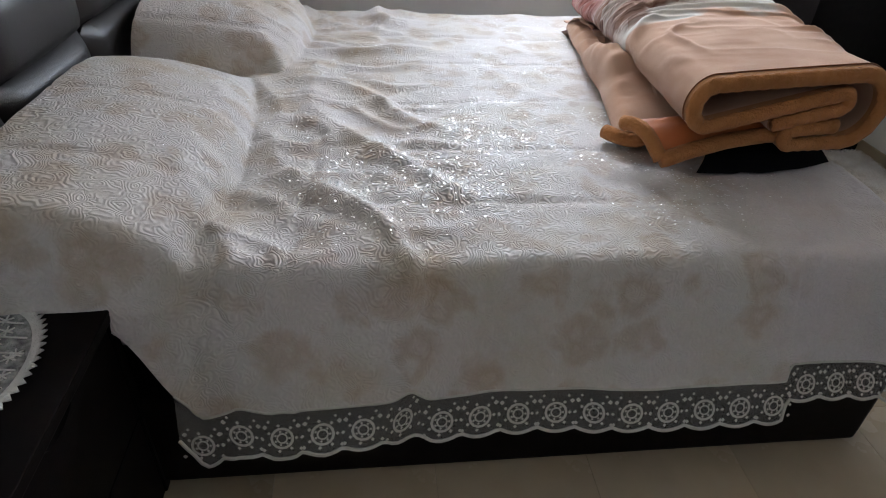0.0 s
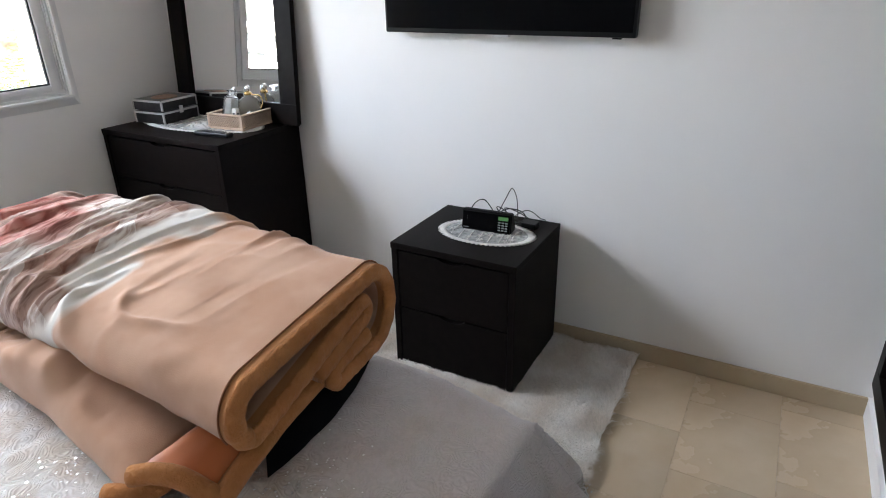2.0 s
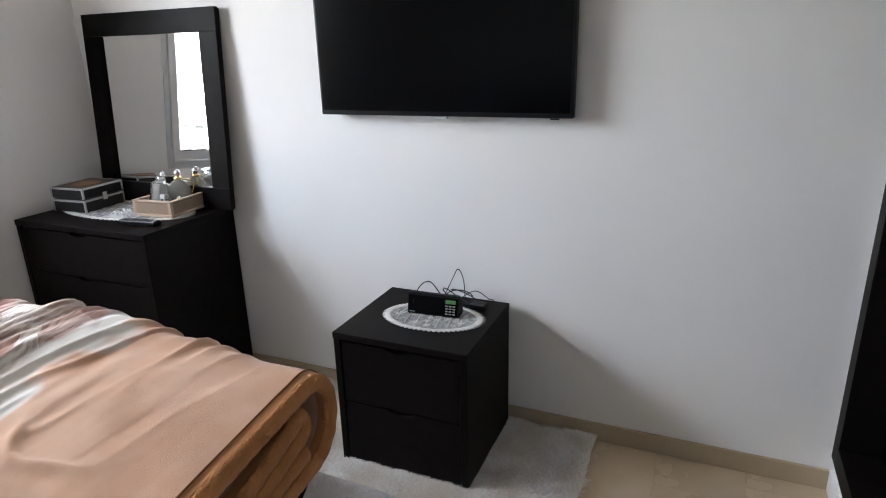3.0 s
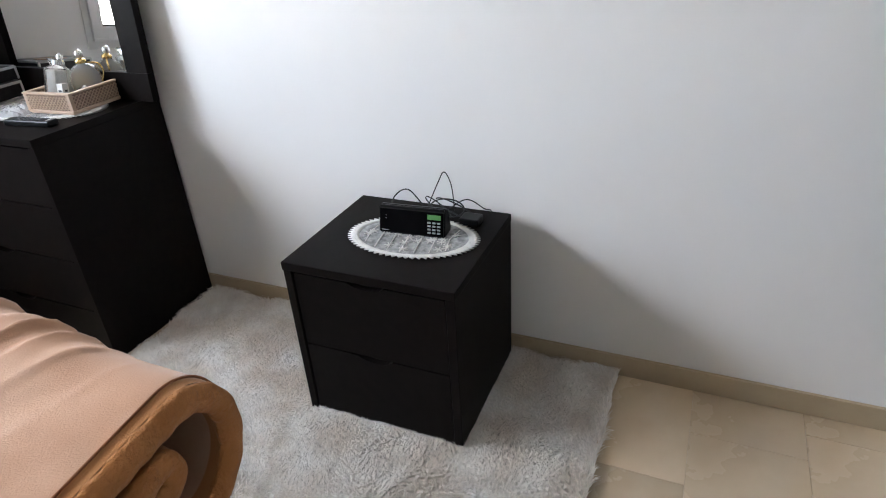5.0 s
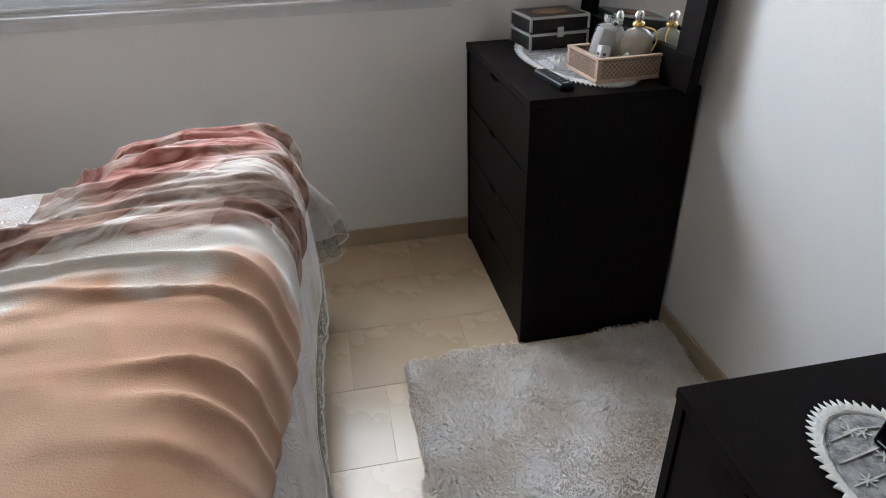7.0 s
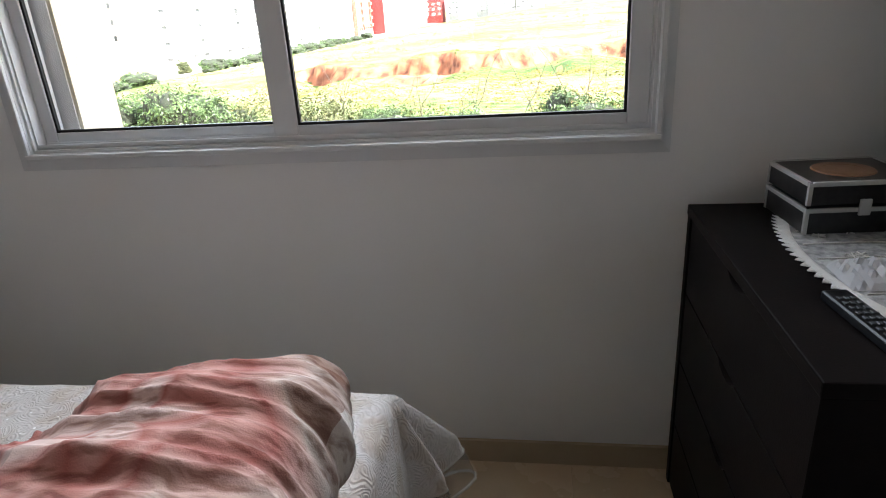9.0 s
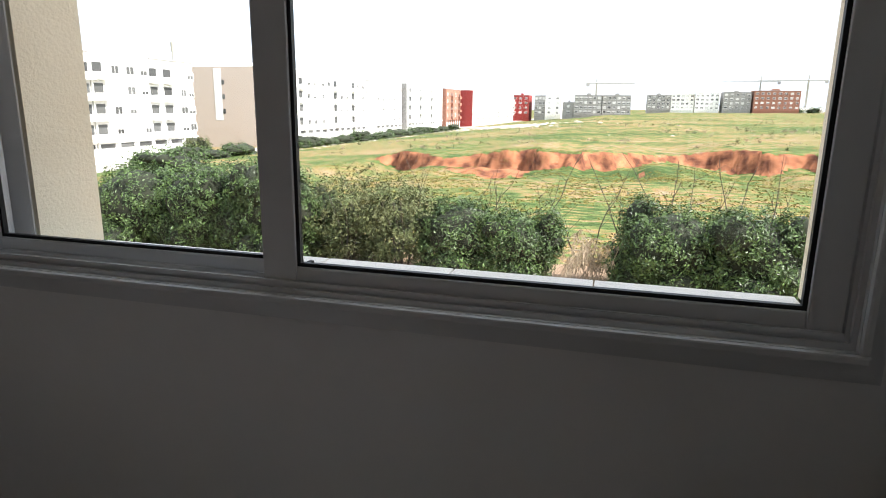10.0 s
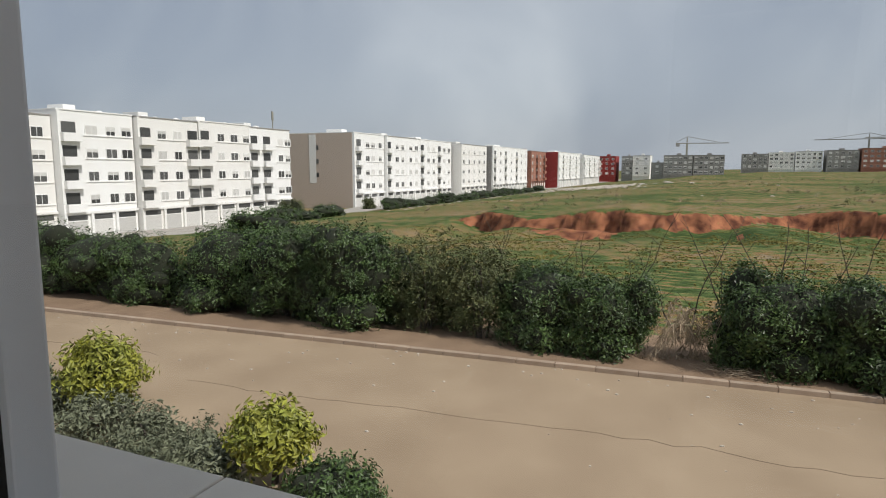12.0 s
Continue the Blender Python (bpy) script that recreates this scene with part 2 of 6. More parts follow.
# ---- window ----
def make_window():
    w = thing("window_1", (0, 0, 0), "white aluminium sliding window with two panes, closed", "window", kind="structure")
    # moulded trim on the wall: four mitred lengths
    def trim(bm, ox0, ox1, oz0, oz1, ix0, ix1, iz0, iz1, y0, y1):
        o = [(ox0, oz0), (ox1, oz0), (ox1, oz1), (ox0, oz1)]
        i = [(ix0, iz0), (ix1, iz0), (ix1, iz1), (ix0, iz1)]
        for k in range(4):
            q = (k + 1) % 4
            c = [(*o[k], y1), (*o[q], y1), (*i[q], y0), (*i[k], y0)]
            f = [bm.verts.new((x, y, z)) for x, z, y in c]
            g = [bm.verts.new((x, 0.0 if n < 2 else y1 + 0.0, z)) for n, (x, z, y) in enumerate(c)]
            bm.faces.new(f)
            for a in range(4):
                bm.faces.new((f[a], f[(a + 1) % 4], g[(a + 1) % 4], g[a]))
        return bm
    part("trim", trim(bmesh.new(), FX0 - 0.045, FX1 + 0.036, FZ0 - 0.047, FZ1 + 0.05, FX0 + 0.004, FX1 - 0.004, FZ0 + 0.002, FZ1 - 0.004, -0.016, -0.006), M_ALU, w)
    # raised bead
    for n, (a, b, c, d) in enumerate(((FX0 - 0.012, FX1 + 0.012, FZ0 - 0.014, FZ0 + 0.001), (FX0 - 0.012, FX1 + 0.012, FZ1 - 0.002, FZ1 + 0.012),
                                      (FX0 - 0.012, FX0 + 0.003, FZ0 + 0.001, FZ1 - 0.002), (FX1 - 0.003, FX1 + 0.012, FZ0 + 0.001, FZ1 - 0.002))):
        part("bead", bxm(a, b, -0.026, -0.012, c, d, 0.004), M_ALU, w)
    # outer frame with two tracks
    bm = bmesh.new()
    for y0, y1, e in ((-0.006, 0.003, 0.012), (0.003, 0.088, 0.018), ):
        box(bm, FX0, FX1, y0, y1, FZ0, FZ0 + e)
        box(bm, FX0, FX1, y0, y1, FZ1 - e, FZ1)
        box(bm, FX0, FX0 + e, y0, y1, FZ0 + e, FZ1 - e)
        box(bm, FX1 - e, FX1, y0, y1, FZ0 + e, FZ1 - e)
    part("window_frame", bm, M_ALU, w)
    for y in (0.0015, 0.036):
        part("track", bxm(FX0 + 0.02, FX1 - 0.02, y - 0.002, y + 0.002, FZ0 + 0.018, FZ0 + 0.026), M_ALU, w)
    def sash(x0, x1, gx0, gx1, y0, y1):
        gz0, gz1, z0, z1 = 1.074, 2.135, FZ0 + 0.019, FZ1 - 0.02
        s = part("sash", bxm(x0, gx0, y0, y1, z0, z1, 0.003), M_ALU, w)
        part("stile", bxm(gx1, x1, y0, y1, z0, z1, 0.003), M_ALU, s)
        part("rail", bxm(gx0, gx1, y0 + 0.001, y1 - 0.001, z0, gz0, 0.003), M_ALU, s)
        part("rail", bxm(gx0, gx1, y0 + 0.001, y1 - 0.001, gz1, z1, 0.003), M_ALU, s)
        ym = (y0 + y1) / 2
        g = bmesh.new()
        t = 0.007
        for a, b, c, d in ((gx0, gx1, gz0, gz0 + t), (gx0, gx1, gz1 - t, gz1), (gx0, gx0 + t, gz0 + t, gz1 - t), (gx1 - t, gx1, gz0 + t, gz1 - t)):
            box(g, a, b, y0 + 0.006, y0 + 0.017, c, d)
        part("gasket", g, M_RUBBER, s)
        p = part("pane", bxm(gx0 + t, gx1 - t, ym - 0.002, ym + 0.002, gz0 + t, gz1 - t), M_GLASS, s)
        p.visible_shadow = False
    sash(-1.598, FX1 - 0.02, -1.529, -0.676, 0.006, 0.034)
    sash(FX0 + 0.012, -1.552, -2.280, -1.606, 0.038, 0.076)
    part("stop", bxm(-1.524, -1.514, 0.036, 0.052, 1.066, 1.078, 0.003), M_RUBBER, w)
    return w


make_window()
# outer sill of stone slabs
sill = solid("window_sill", bxm(OX0 + 0.013, OX1 - 0.013, 0.092, 0.270, 0.998, 1.010), M_GROUT, "outside sill of grey stone slabs", "window sill", kind="structure")
joints = [OX0 + 0.013] + [-0.996 - 0.30 * k for k in (3, 2, 1, 0)] + [OX1 - 0.013]
for a, b in zip(joints, joints[1:]):
    part("slab", bxm(a + 0.0013, b - 0.0013, 0.092, 0.284, 1.011, 1.021, 0.0015, 1), M_STONE, sill)


# ---- drawers ----
def drawer_unit(name, m, w, d, h, n, label, category, overlap=0.024):
    """Back at local x=0, front at x=-d, width along y; n drawers with a cut-out grip."""
    u = thing(name, m, label, category)
    t = 0.026
    part("side_panel", bxm(-d, 0, 0, t, 0, h - t, 0.0015, 1), M_DARK, u)
    part("side_panel", bxm(-d, 0, w - t, w, 0, h - t, 0.0015, 1), M_DARK, u)
    part("back_panel", bxm(-0.012, 0, t, w - t, 0.02, h - t), M_DARK, u)
    part("plinth", bxm(-d + 0.006, -0.012, t, w - t, 0.0, 0.04), M_DARK, u)
    part("top", bxm(-d - 0.002, 0, -0.002, w + 0.002, h - t, h, 0.003), M_DARK, u)
    part("interior", bxm(-d + 0.05, -0.015, t + 0.002, w - t - 0.002, 0.05, h - t - 0.004), M_DARKGAP, u)
    g = 0.006
    z0 = 0.012
    hh = (h - t - z0 - 0.004) / n
    for k in range(n):
        a, c = z0 + k * hh + g / 2, z0 + (k + 1) * hh - g / 2
        y0, y1 = t + 0.004, w - t - 0.004
        ym = w / 2
        # front with a scooped grip in the upper edge
        pts = [(y0, a), (y1, a), (y1, c), (ym + 0.062, c)]
        for q in range(0, 9):
            s = q / 8
            pts.append((ym + 0.055 - 0.11 * s, c - 0.016 * math.sin(math.pi * s) ** 0.6))
        pts += [(ym - 0.062, c), (y0, c)]
        fb = bmesh.new()
        vs = [fb.verts.new((-d + 0.004, y, z)) for y, z in pts]
        face = fb.faces.new(vs)
        ex = bmesh.ops.extrude_face_region(fb, geom=[face])
        bmesh.ops.translate(fb, vec=(0.02, 0, 0), verts=[v for v in ex["geom"] if isinstance(v, bmesh.types.BMVert)])
        dr = part("drawer_front", fb, M_DARK, u)
        part("grip", bxm(-d + 0.026, -d + 0.034, ym - 0.06, ym + 0.06, c - 0.03, c - 0.001), M_DARKGAP, dr)
    return u


chest = drawer_unit("chest_of_drawers", pose(-0.012, -0.826, 0), 0.782, 0.512, 0.850, 4, "black-brown wooden chest of four drawers against the wall", "chest of drawers")
nightstand = drawer_unit("nightstand", pose(-0.036, -2.184, 0.024), 0.518, 0.467, 0.536, 2, "black-brown two-drawer nightstand standing on the shaggy rug", "nightstand")
nightstand_b = drawer_unit("nightstand", pose(-3.49, -2.575, 0, 0, 0, 180), 0.518, 0.44, 0.56, 2, "black-brown two-drawer nightstand beside the headboard", "nightstand")


# ---- television ----
def television():
    tv = thing("television", (0, 0, 0), "black flat-screen television mounted on the white wall", "television")
    y0, y1, z0, z1 = -2.417, -1.408, 1.283, 1.862
    part("housing", bxm(-0.072, -0.035, y0, y1, z0, z1, 0.006), M_BLACKPL, tv)
    part("screen", bxm(-0.0745, -0.0725, y0 + 0.011, y1 - 0.011, z0 + 0.018, z1 - 0.011), M_SCREEN, tv)
    part("back_cover", bxm(-0.034, -0.006, y0 + 0.2, y1 - 0.2, z0 + 0.08, z1 - 0.12, 0.01), M_BLACKPL, tv)
    part("badge", bxm(-0.071, -0.05, -1.95, -1.885, z0 - 0.009, z0 - 0.0005, 0.003), M_ALU, tv, "small pale badge under the screen")
    part("sensor", bxm(-0.068, -0.055, y0 + 0.05, y0 + 0.08, z0 - 0.005, z0 - 0.0005), M_BLACKPL, tv)


television()


# ---- leaning mirror ----
def wall_mirror():
    h, w, f = 0.865, 0.80, 0.098
    lean = math.degrees(math.asin(0.060 / h))
    m = thing("mirror", pose(-0.092, -0.900, 0.852, 0, lean, 0), "rectangular mirror in a wide black-brown frame leaning on the wall", "mirror")
    part("backing", bxm(0.008, 0.02, 0.004, w - 0.004, 0.004, h - 0.004), M_DARK, m)
    for a, b, c, d in ((0, w, 0, f), (0, w, h - f, h), (0, f, f, h - f), (w - f, w, f, h - f)):
        part("frame_rail", bxm(-0.012, 0.008, a, b, c, d, 0.002), M_DARK, m)
    part("mirror_glass", bxm(0.002, 0.007, f + 0.0005, w - f - 0.0005, f + 0.0005, h - f - 0.0005), M_MIRROR, m)


wall_mirror()

# ---- bed ----
BX0, BX1, BY0, BY1, BTOP = -3.33, -1.235, -2.495, -0.54, 0.60


def fbm(x, y, z=0.0, s=1.0, o=3):
    return noise.fractal(Vector((x * s, y * s, z * s)), 1.0, 2.0, o)


def spread_mat():
    m = bpy.data.materials.new("quilted_bedspread")
    m.use_nodes = True
    n, l = m.node_tree.nodes, m.node_tree.links
    b = n["Principled BSDF"]
    b.inputs["Roughness"].default_value = 0.62
    b.inputs["Sheen Weight"].default_value = 0.25
    co = n.new("ShaderNodeTexCoord")
    big = n.new("ShaderNodeTexNoise")
    big.inputs["Scale"].default_value, big.inputs["Detail"].default_value = 4.5, 4
    l.new(co.outputs["Object"], big.inputs["Vector"])
    r = n.new("ShaderNodeValToRGB")
    e = r.color_ramp.elements
    e[0].position, e[0].color = 0.40, (0.68, 0.635, 0.615, 1)
    e[1].position, e[1].color = 0.72, (0.585, 0.50, 0.40, 1)
    k = e.new(0.56)
    k.color = (0.655, 0.615, 0.575, 1)
    l.new(big.outputs["Fac"], r.inputs[0])
    # woven flower motifs, tan on cream
    wob = n.new("ShaderNodeTexNoise")
    wob.inputs["Scale"].default_value, wob.inputs["Detail"].default_value = 14, 3
    l.new(co.outputs["Object"], wob.inputs["Vector"])
    wadd = n.new("ShaderNodeMixRGB")
    wadd.blend_type = "ADD"
    wadd.inputs[0].default_value = 0.14
    l.new(co.outputs["Object"], wadd.inputs[1]); l.new(wob.outputs["Color"], wadd.inputs[2])
    mot = n.new("ShaderNodeTexVoronoi")
    mot.inputs["Scale"].default_value = 8.0
    l.new(wadd.outputs[0], mot.inputs["Vector"])
    mot_r = n.new("ShaderNodeValToRGB")
    e = mot_r.color_ramp.elements
    e[0].position, e[0].color = 0.12, (0.88, 0.80, 0.72, 1)
    e[1].position, e[1].color = 0.50, (1, 1, 1, 1)
    e.new(0.24).color = (0.70, 0.575, 0.44, 1)
    e.new(0.34).color = (0.80, 0.70, 0.60, 1)
    l.new(mot.outputs["Distance"], mot_r.inputs[0])
    motif = n.new("ShaderNodeMixRGB")
    motif.blend_type = "MULTIPLY"
    motif.inputs[0].default_value = 0.62
    l.new(r.outputs[0], motif.inputs[1]); l.new(mot_r.outputs[0], motif.inputs[2])
    # the turned-back corner at the foot shows the smoother lilac side
    sp_x = n.new("ShaderNodeSeparateXYZ")
    l.new(wadd.outputs[0], sp_x.inputs[0])
    lil = n.new("ShaderNodeMapRange")
    lil.inputs["From Min"].default_value, lil.inputs["From Max"].default_value = -1.60, -1.50
    lil.inputs["To Max"].default_value = 0.72
    l.new(sp_x.outputs["X"], lil.inputs["Value"])
    turned = n.new("ShaderNodeMixRGB")
    turned.inputs[2].default_value = (0.73, 0.675, 0.70, 1)
    lil_y = n.new("ShaderNodeMapRange")
    lil_y.inputs["From Min"].default_value, lil_y.inputs["From Max"].default_value = -1.95, -2.10
    l.new(sp_x.outputs["Y"], lil_y.inputs["Value"])
    lil_m = n.new("ShaderNodeMath")
    lil_m.operation = "MULTIPLY"
    l.new(lil.outputs[0], lil_m.inputs[0]); l.new(lil_y.outputs[0], lil_m.inputs[1])
    l.new(lil_m.outputs[0], turned.inputs[0]); l.new(motif.outputs[0], turned.inputs[1])
    fine = n.new("ShaderNodeTexNoise")
    fine.inputs["Scale"].default_value = 160
    l.new(co.outputs["Object"], fine.inputs["Vector"])
    mx = n.new("ShaderNodeMixRGB")
    mx.blend_type = "MULTIPLY"
    mx.inputs[0].default_value = 0.18
    l.new(turned.outputs[0], mx.inputs[1]); l.new(fine.outputs["Fac"], mx.inputs[2])
    l.new(mx.outputs[0], b.inputs["Base Color"])
    # embossed swirls: rings round scattered centres
    warp = n.new("ShaderNodeTexNoise")
    warp.inputs["Scale"].default_value = 9
    l.new(co.outputs["Object"], warp.inputs["Vector"])
    add = n.new("ShaderNodeMixRGB")
    add.blend_type = "ADD"
    add.inputs[0].default_value = 0.24
    l.new(co.outputs["Object"], add.inputs[1]); l.new(warp.outputs["Color"], add.inputs[2])
    vo = n.new("ShaderNodeTexVoronoi")
    vo.inputs["Scale"].default_value = 17
    l.new(add.outputs[0], vo.inputs["Vector"])
    mul = n.new("ShaderNodeMath"); mul.operation = "MULTIPLY"; mul.inputs[1].default_value = 40
    sn = n.new("ShaderNodeMath"); sn.operation = "SINE"
    l.new(vo.outputs["Distance"], mul.inputs[0]); l.new(mul.outputs[0], sn.inputs[0])
    bp = n.new("ShaderNodeBump")
    bp.inputs["Strength"].default_value = 0.30
    bp.inputs["Distance"].default_value = 0.004
    l.new(sn.outputs[0], bp.inputs["Height"])
    bp2 = n.new("ShaderNodeBump")
    bp2.inputs["Strength"].default_value = 0.25
    bp2.inputs["Distance"].default_value = 0.002
    l.new(fine.outputs["Fac"], bp2.inputs["Height"]); l.new(bp.outputs[0], bp2.inputs["Normal"])
    l.new(bp2.outputs[0], b.inputs["Normal"])
    return m


M_SPREAD = spread_mat()
M_LACE = mat("lace_thread", (0.60, 0.58, 0.54), 0.85, var=(0.48, 0.46, 0.42), scale=60)
M_NET = bpy.data.materials.new("sheer_net")
M_NET.use_nodes = True
_n, _l = M_NET.node_tree.nodes, M_NET.node_tree.links
_mix, _tr = _n.new("ShaderNodeMixShader"), _n.new("ShaderNodeBsdfTransparent")
_n["Principled BSDF"].inputs["Base Color"].default_value = (0.6, 0.58, 0.55, 1)
_n["Principled BSDF"].inputs["Roughness"].default_value = 0.9
_mix.inputs[0].default_value = 0.26
_l.new(_tr.outputs[0], _mix.inputs[1]); _l.new(_n["Principled BSDF"].outputs[0], _mix.inputs[2])
_l.new(_mix.outputs[0], _n["Material Output"].inputs[0])


def sstep(a, b, x):
    t = min(1.0, max(0.0, (x - a) / (b - a)))
    return t * t * (3 - 2 * t)


def pillow_h(x, y):
    """Height that the two pillows under the spread add."""
    h = 0.0
    for y0, y1, hh, x1 in ((-2.62, -1.46, 0.175, -2.90), (-1.42, -0.56, 0.205, -2.80)):
        if y0 < y < y1:
            v = (y - y0) / (y1 - y0)
            side = (1 - abs(2 * v - 1) ** 3.5) ** 0.6 if y0 > -2 or v > 0.5 else 1.0 - 0.10 * (1 - 2 * v) ** 2
            xf = x1 + 0.07 * math.sin(3.1 * v) - 0.04
            u = (x - (-3.42)) / (xf - (-3.42))
            if u < 1:
                h = max(h, hh * side * (1 - abs(max(u, 0)) ** 3.2) ** 0.6)
    return h


def top_h(x, y):
    h = BTOP + 0.006 * fbm(x, y, 0, 2.2) + 0.0035 * fbm(x, y, 3, 7)
    h += pillow_h(x, y)
    # the corner of the mattress sags
    h -= 0.055 * max(0.0, 1 - math.hypot(x - BX1, y - BY0) / 0.32) ** 1.5
    # folds of loose cloth in front of the pillows
    w = (0.18 + 0.82 * sstep(-2.15, -2.55, x)) * sstep(-3.05, -2.85, x)
    h += w * (0.026 * max(0.0, 1 - 4.2 * abs(fbm(x + 0.3 * y, y * 0.6, 5, 3.0, 1))) ** 1.3 + 0.012 * max(0.0, 1 - 4 * abs(fbm(x * 0.8, y * 1.1, 8, 5.5, 1))) + 0.008 * fbm(x, y, 8, 5, 2))
    # pressed fold lines
    for yy in (-0.93, -1.27, -1.62, -1.98, -2.30):
        d = (y - yy - 0.02 * math.sin(2.4 * x + yy * 5)) / 0.012
        if abs(d) < 3:
            h -= 0.0045 * math.exp(-d * d)
    for xx in (-2.69,):
        d = (x - xx - 0.03 * math.sin(3 * y)) / 0.012
        if abs(d) < 3 and y < -1.9:
            h -= 0.006 * math.exp(-d * d)
    return h


def drape(x, y, ox, oy, r=0.045, flare=0.10):
    """Where a point of cloth lies that reaches (ox, oy) past the bed's edge."""
    cx, cy = min(max(x, BX0), BX1), min(max(y, BY0), BY1)
    d = math.hypot(ox, oy)
    if oy < 0:
        d *= 0.70 + 0.30 * sstep(-3.06, -2.94, cx)
        d *= 1 - 0.09 * sstep(-1.606, -1.594, cx)
    z = top_h(cx, cy)
    if d < 1e-6:
        return (x, y, z)
    q = math.hypot(ox, oy)
    ux, uy = ox / q, oy / q
    arc = r * math.pi / 2
    if d < arc:
        a = d / r
        out, dz = r * math.sin(a), r * (1 - math.cos(a))
    else:
        rest = d - arc
        out, dz = r + (0.40 * abs(uy) + 0.09 * abs(ux)) * rest, r + rest * (0.96 + 0.22 * sstep(-2.55, -3.0, cx) * abs(uy))
    s = cx * abs(uy) + cy * abs(ux)
    corner = 2 * min(abs(ux), abs(uy))
    wave = (0.009 * math.sin(7.0 * s + 1.2) + 0.014 * fbm(s, d, 2, 3.2, 2)) * min(1, d / 0.2)
    if oy < 0:
        wave += 0.012 * (1 - sstep(-1.606, -1.594, cx)) * min(1, d / 0.08)
    wave += corner * min(1, d / 0.25) * (0.05 * math.sin(9 * math.atan2(uy, ux)) + 0.04)
    return (cx + ux * (out + wave), cy + uy * (out + wave), z - dz)


def make_bed():
    bed = thing("bed", (0, 0, 0), "double bed with a dark base and a padded brown headboard", "bed")
    part("base", bxm(-3.36, -1.255, -2.590, -0.475, 0.020, 0.31, 0.012), M_DARK, bed)
    part("mattress", bxm(-3.33, -1.275, -2.43, -0.58, 0.31, 0.565, 0.03), M_CLOTH, bed)
    for x in (-3.2, -1.4):
        for y in (-2.4, -0.6):
            part("foot", cyl(bmesh.new(), 0.03, 0.03, 0, 0.035, 12, (x, y)), M_DARK, bed)
    # headboard: a board with padded squares
    part("headboard", bxm(-3.485, -3.43, -2.62, -0.40, 0.0, 1.22, 0.01), M_DARK, bed)
    cols, rows = 4, 4
    ys = np.linspace(-2.60, -0.42, cols + 1)
    zs = (0.30, 0.50, 0.785, 1.00, 1.20)
    for i in range(cols):
        for j in range(len(zs) - 1):
            y0, y1, z0, z1 = ys[i] + 0.003, ys[i + 1] - 0.003, zs[j] + 0.003, zs[j + 1] - 0.003
            P = []
            for a in np.linspace(0, 1, 13):
                row = []
                for b in np.linspace(0, 1, 13):
                    e = (1 - abs(2 * a - 1) ** 5) * (1 - abs(2 * b - 1) ** 5)
                    row.append((-3.43 + 0.052 * e ** 0.45, y0 + (y1 - y0) * a, z0 + (z1 - z0) * b))
                P.append(row)
            part("pad", grid_mesh("pad", P, M_LEATHER), None, bed, "padded brown leatherette panel")
    return bed


make_bed()


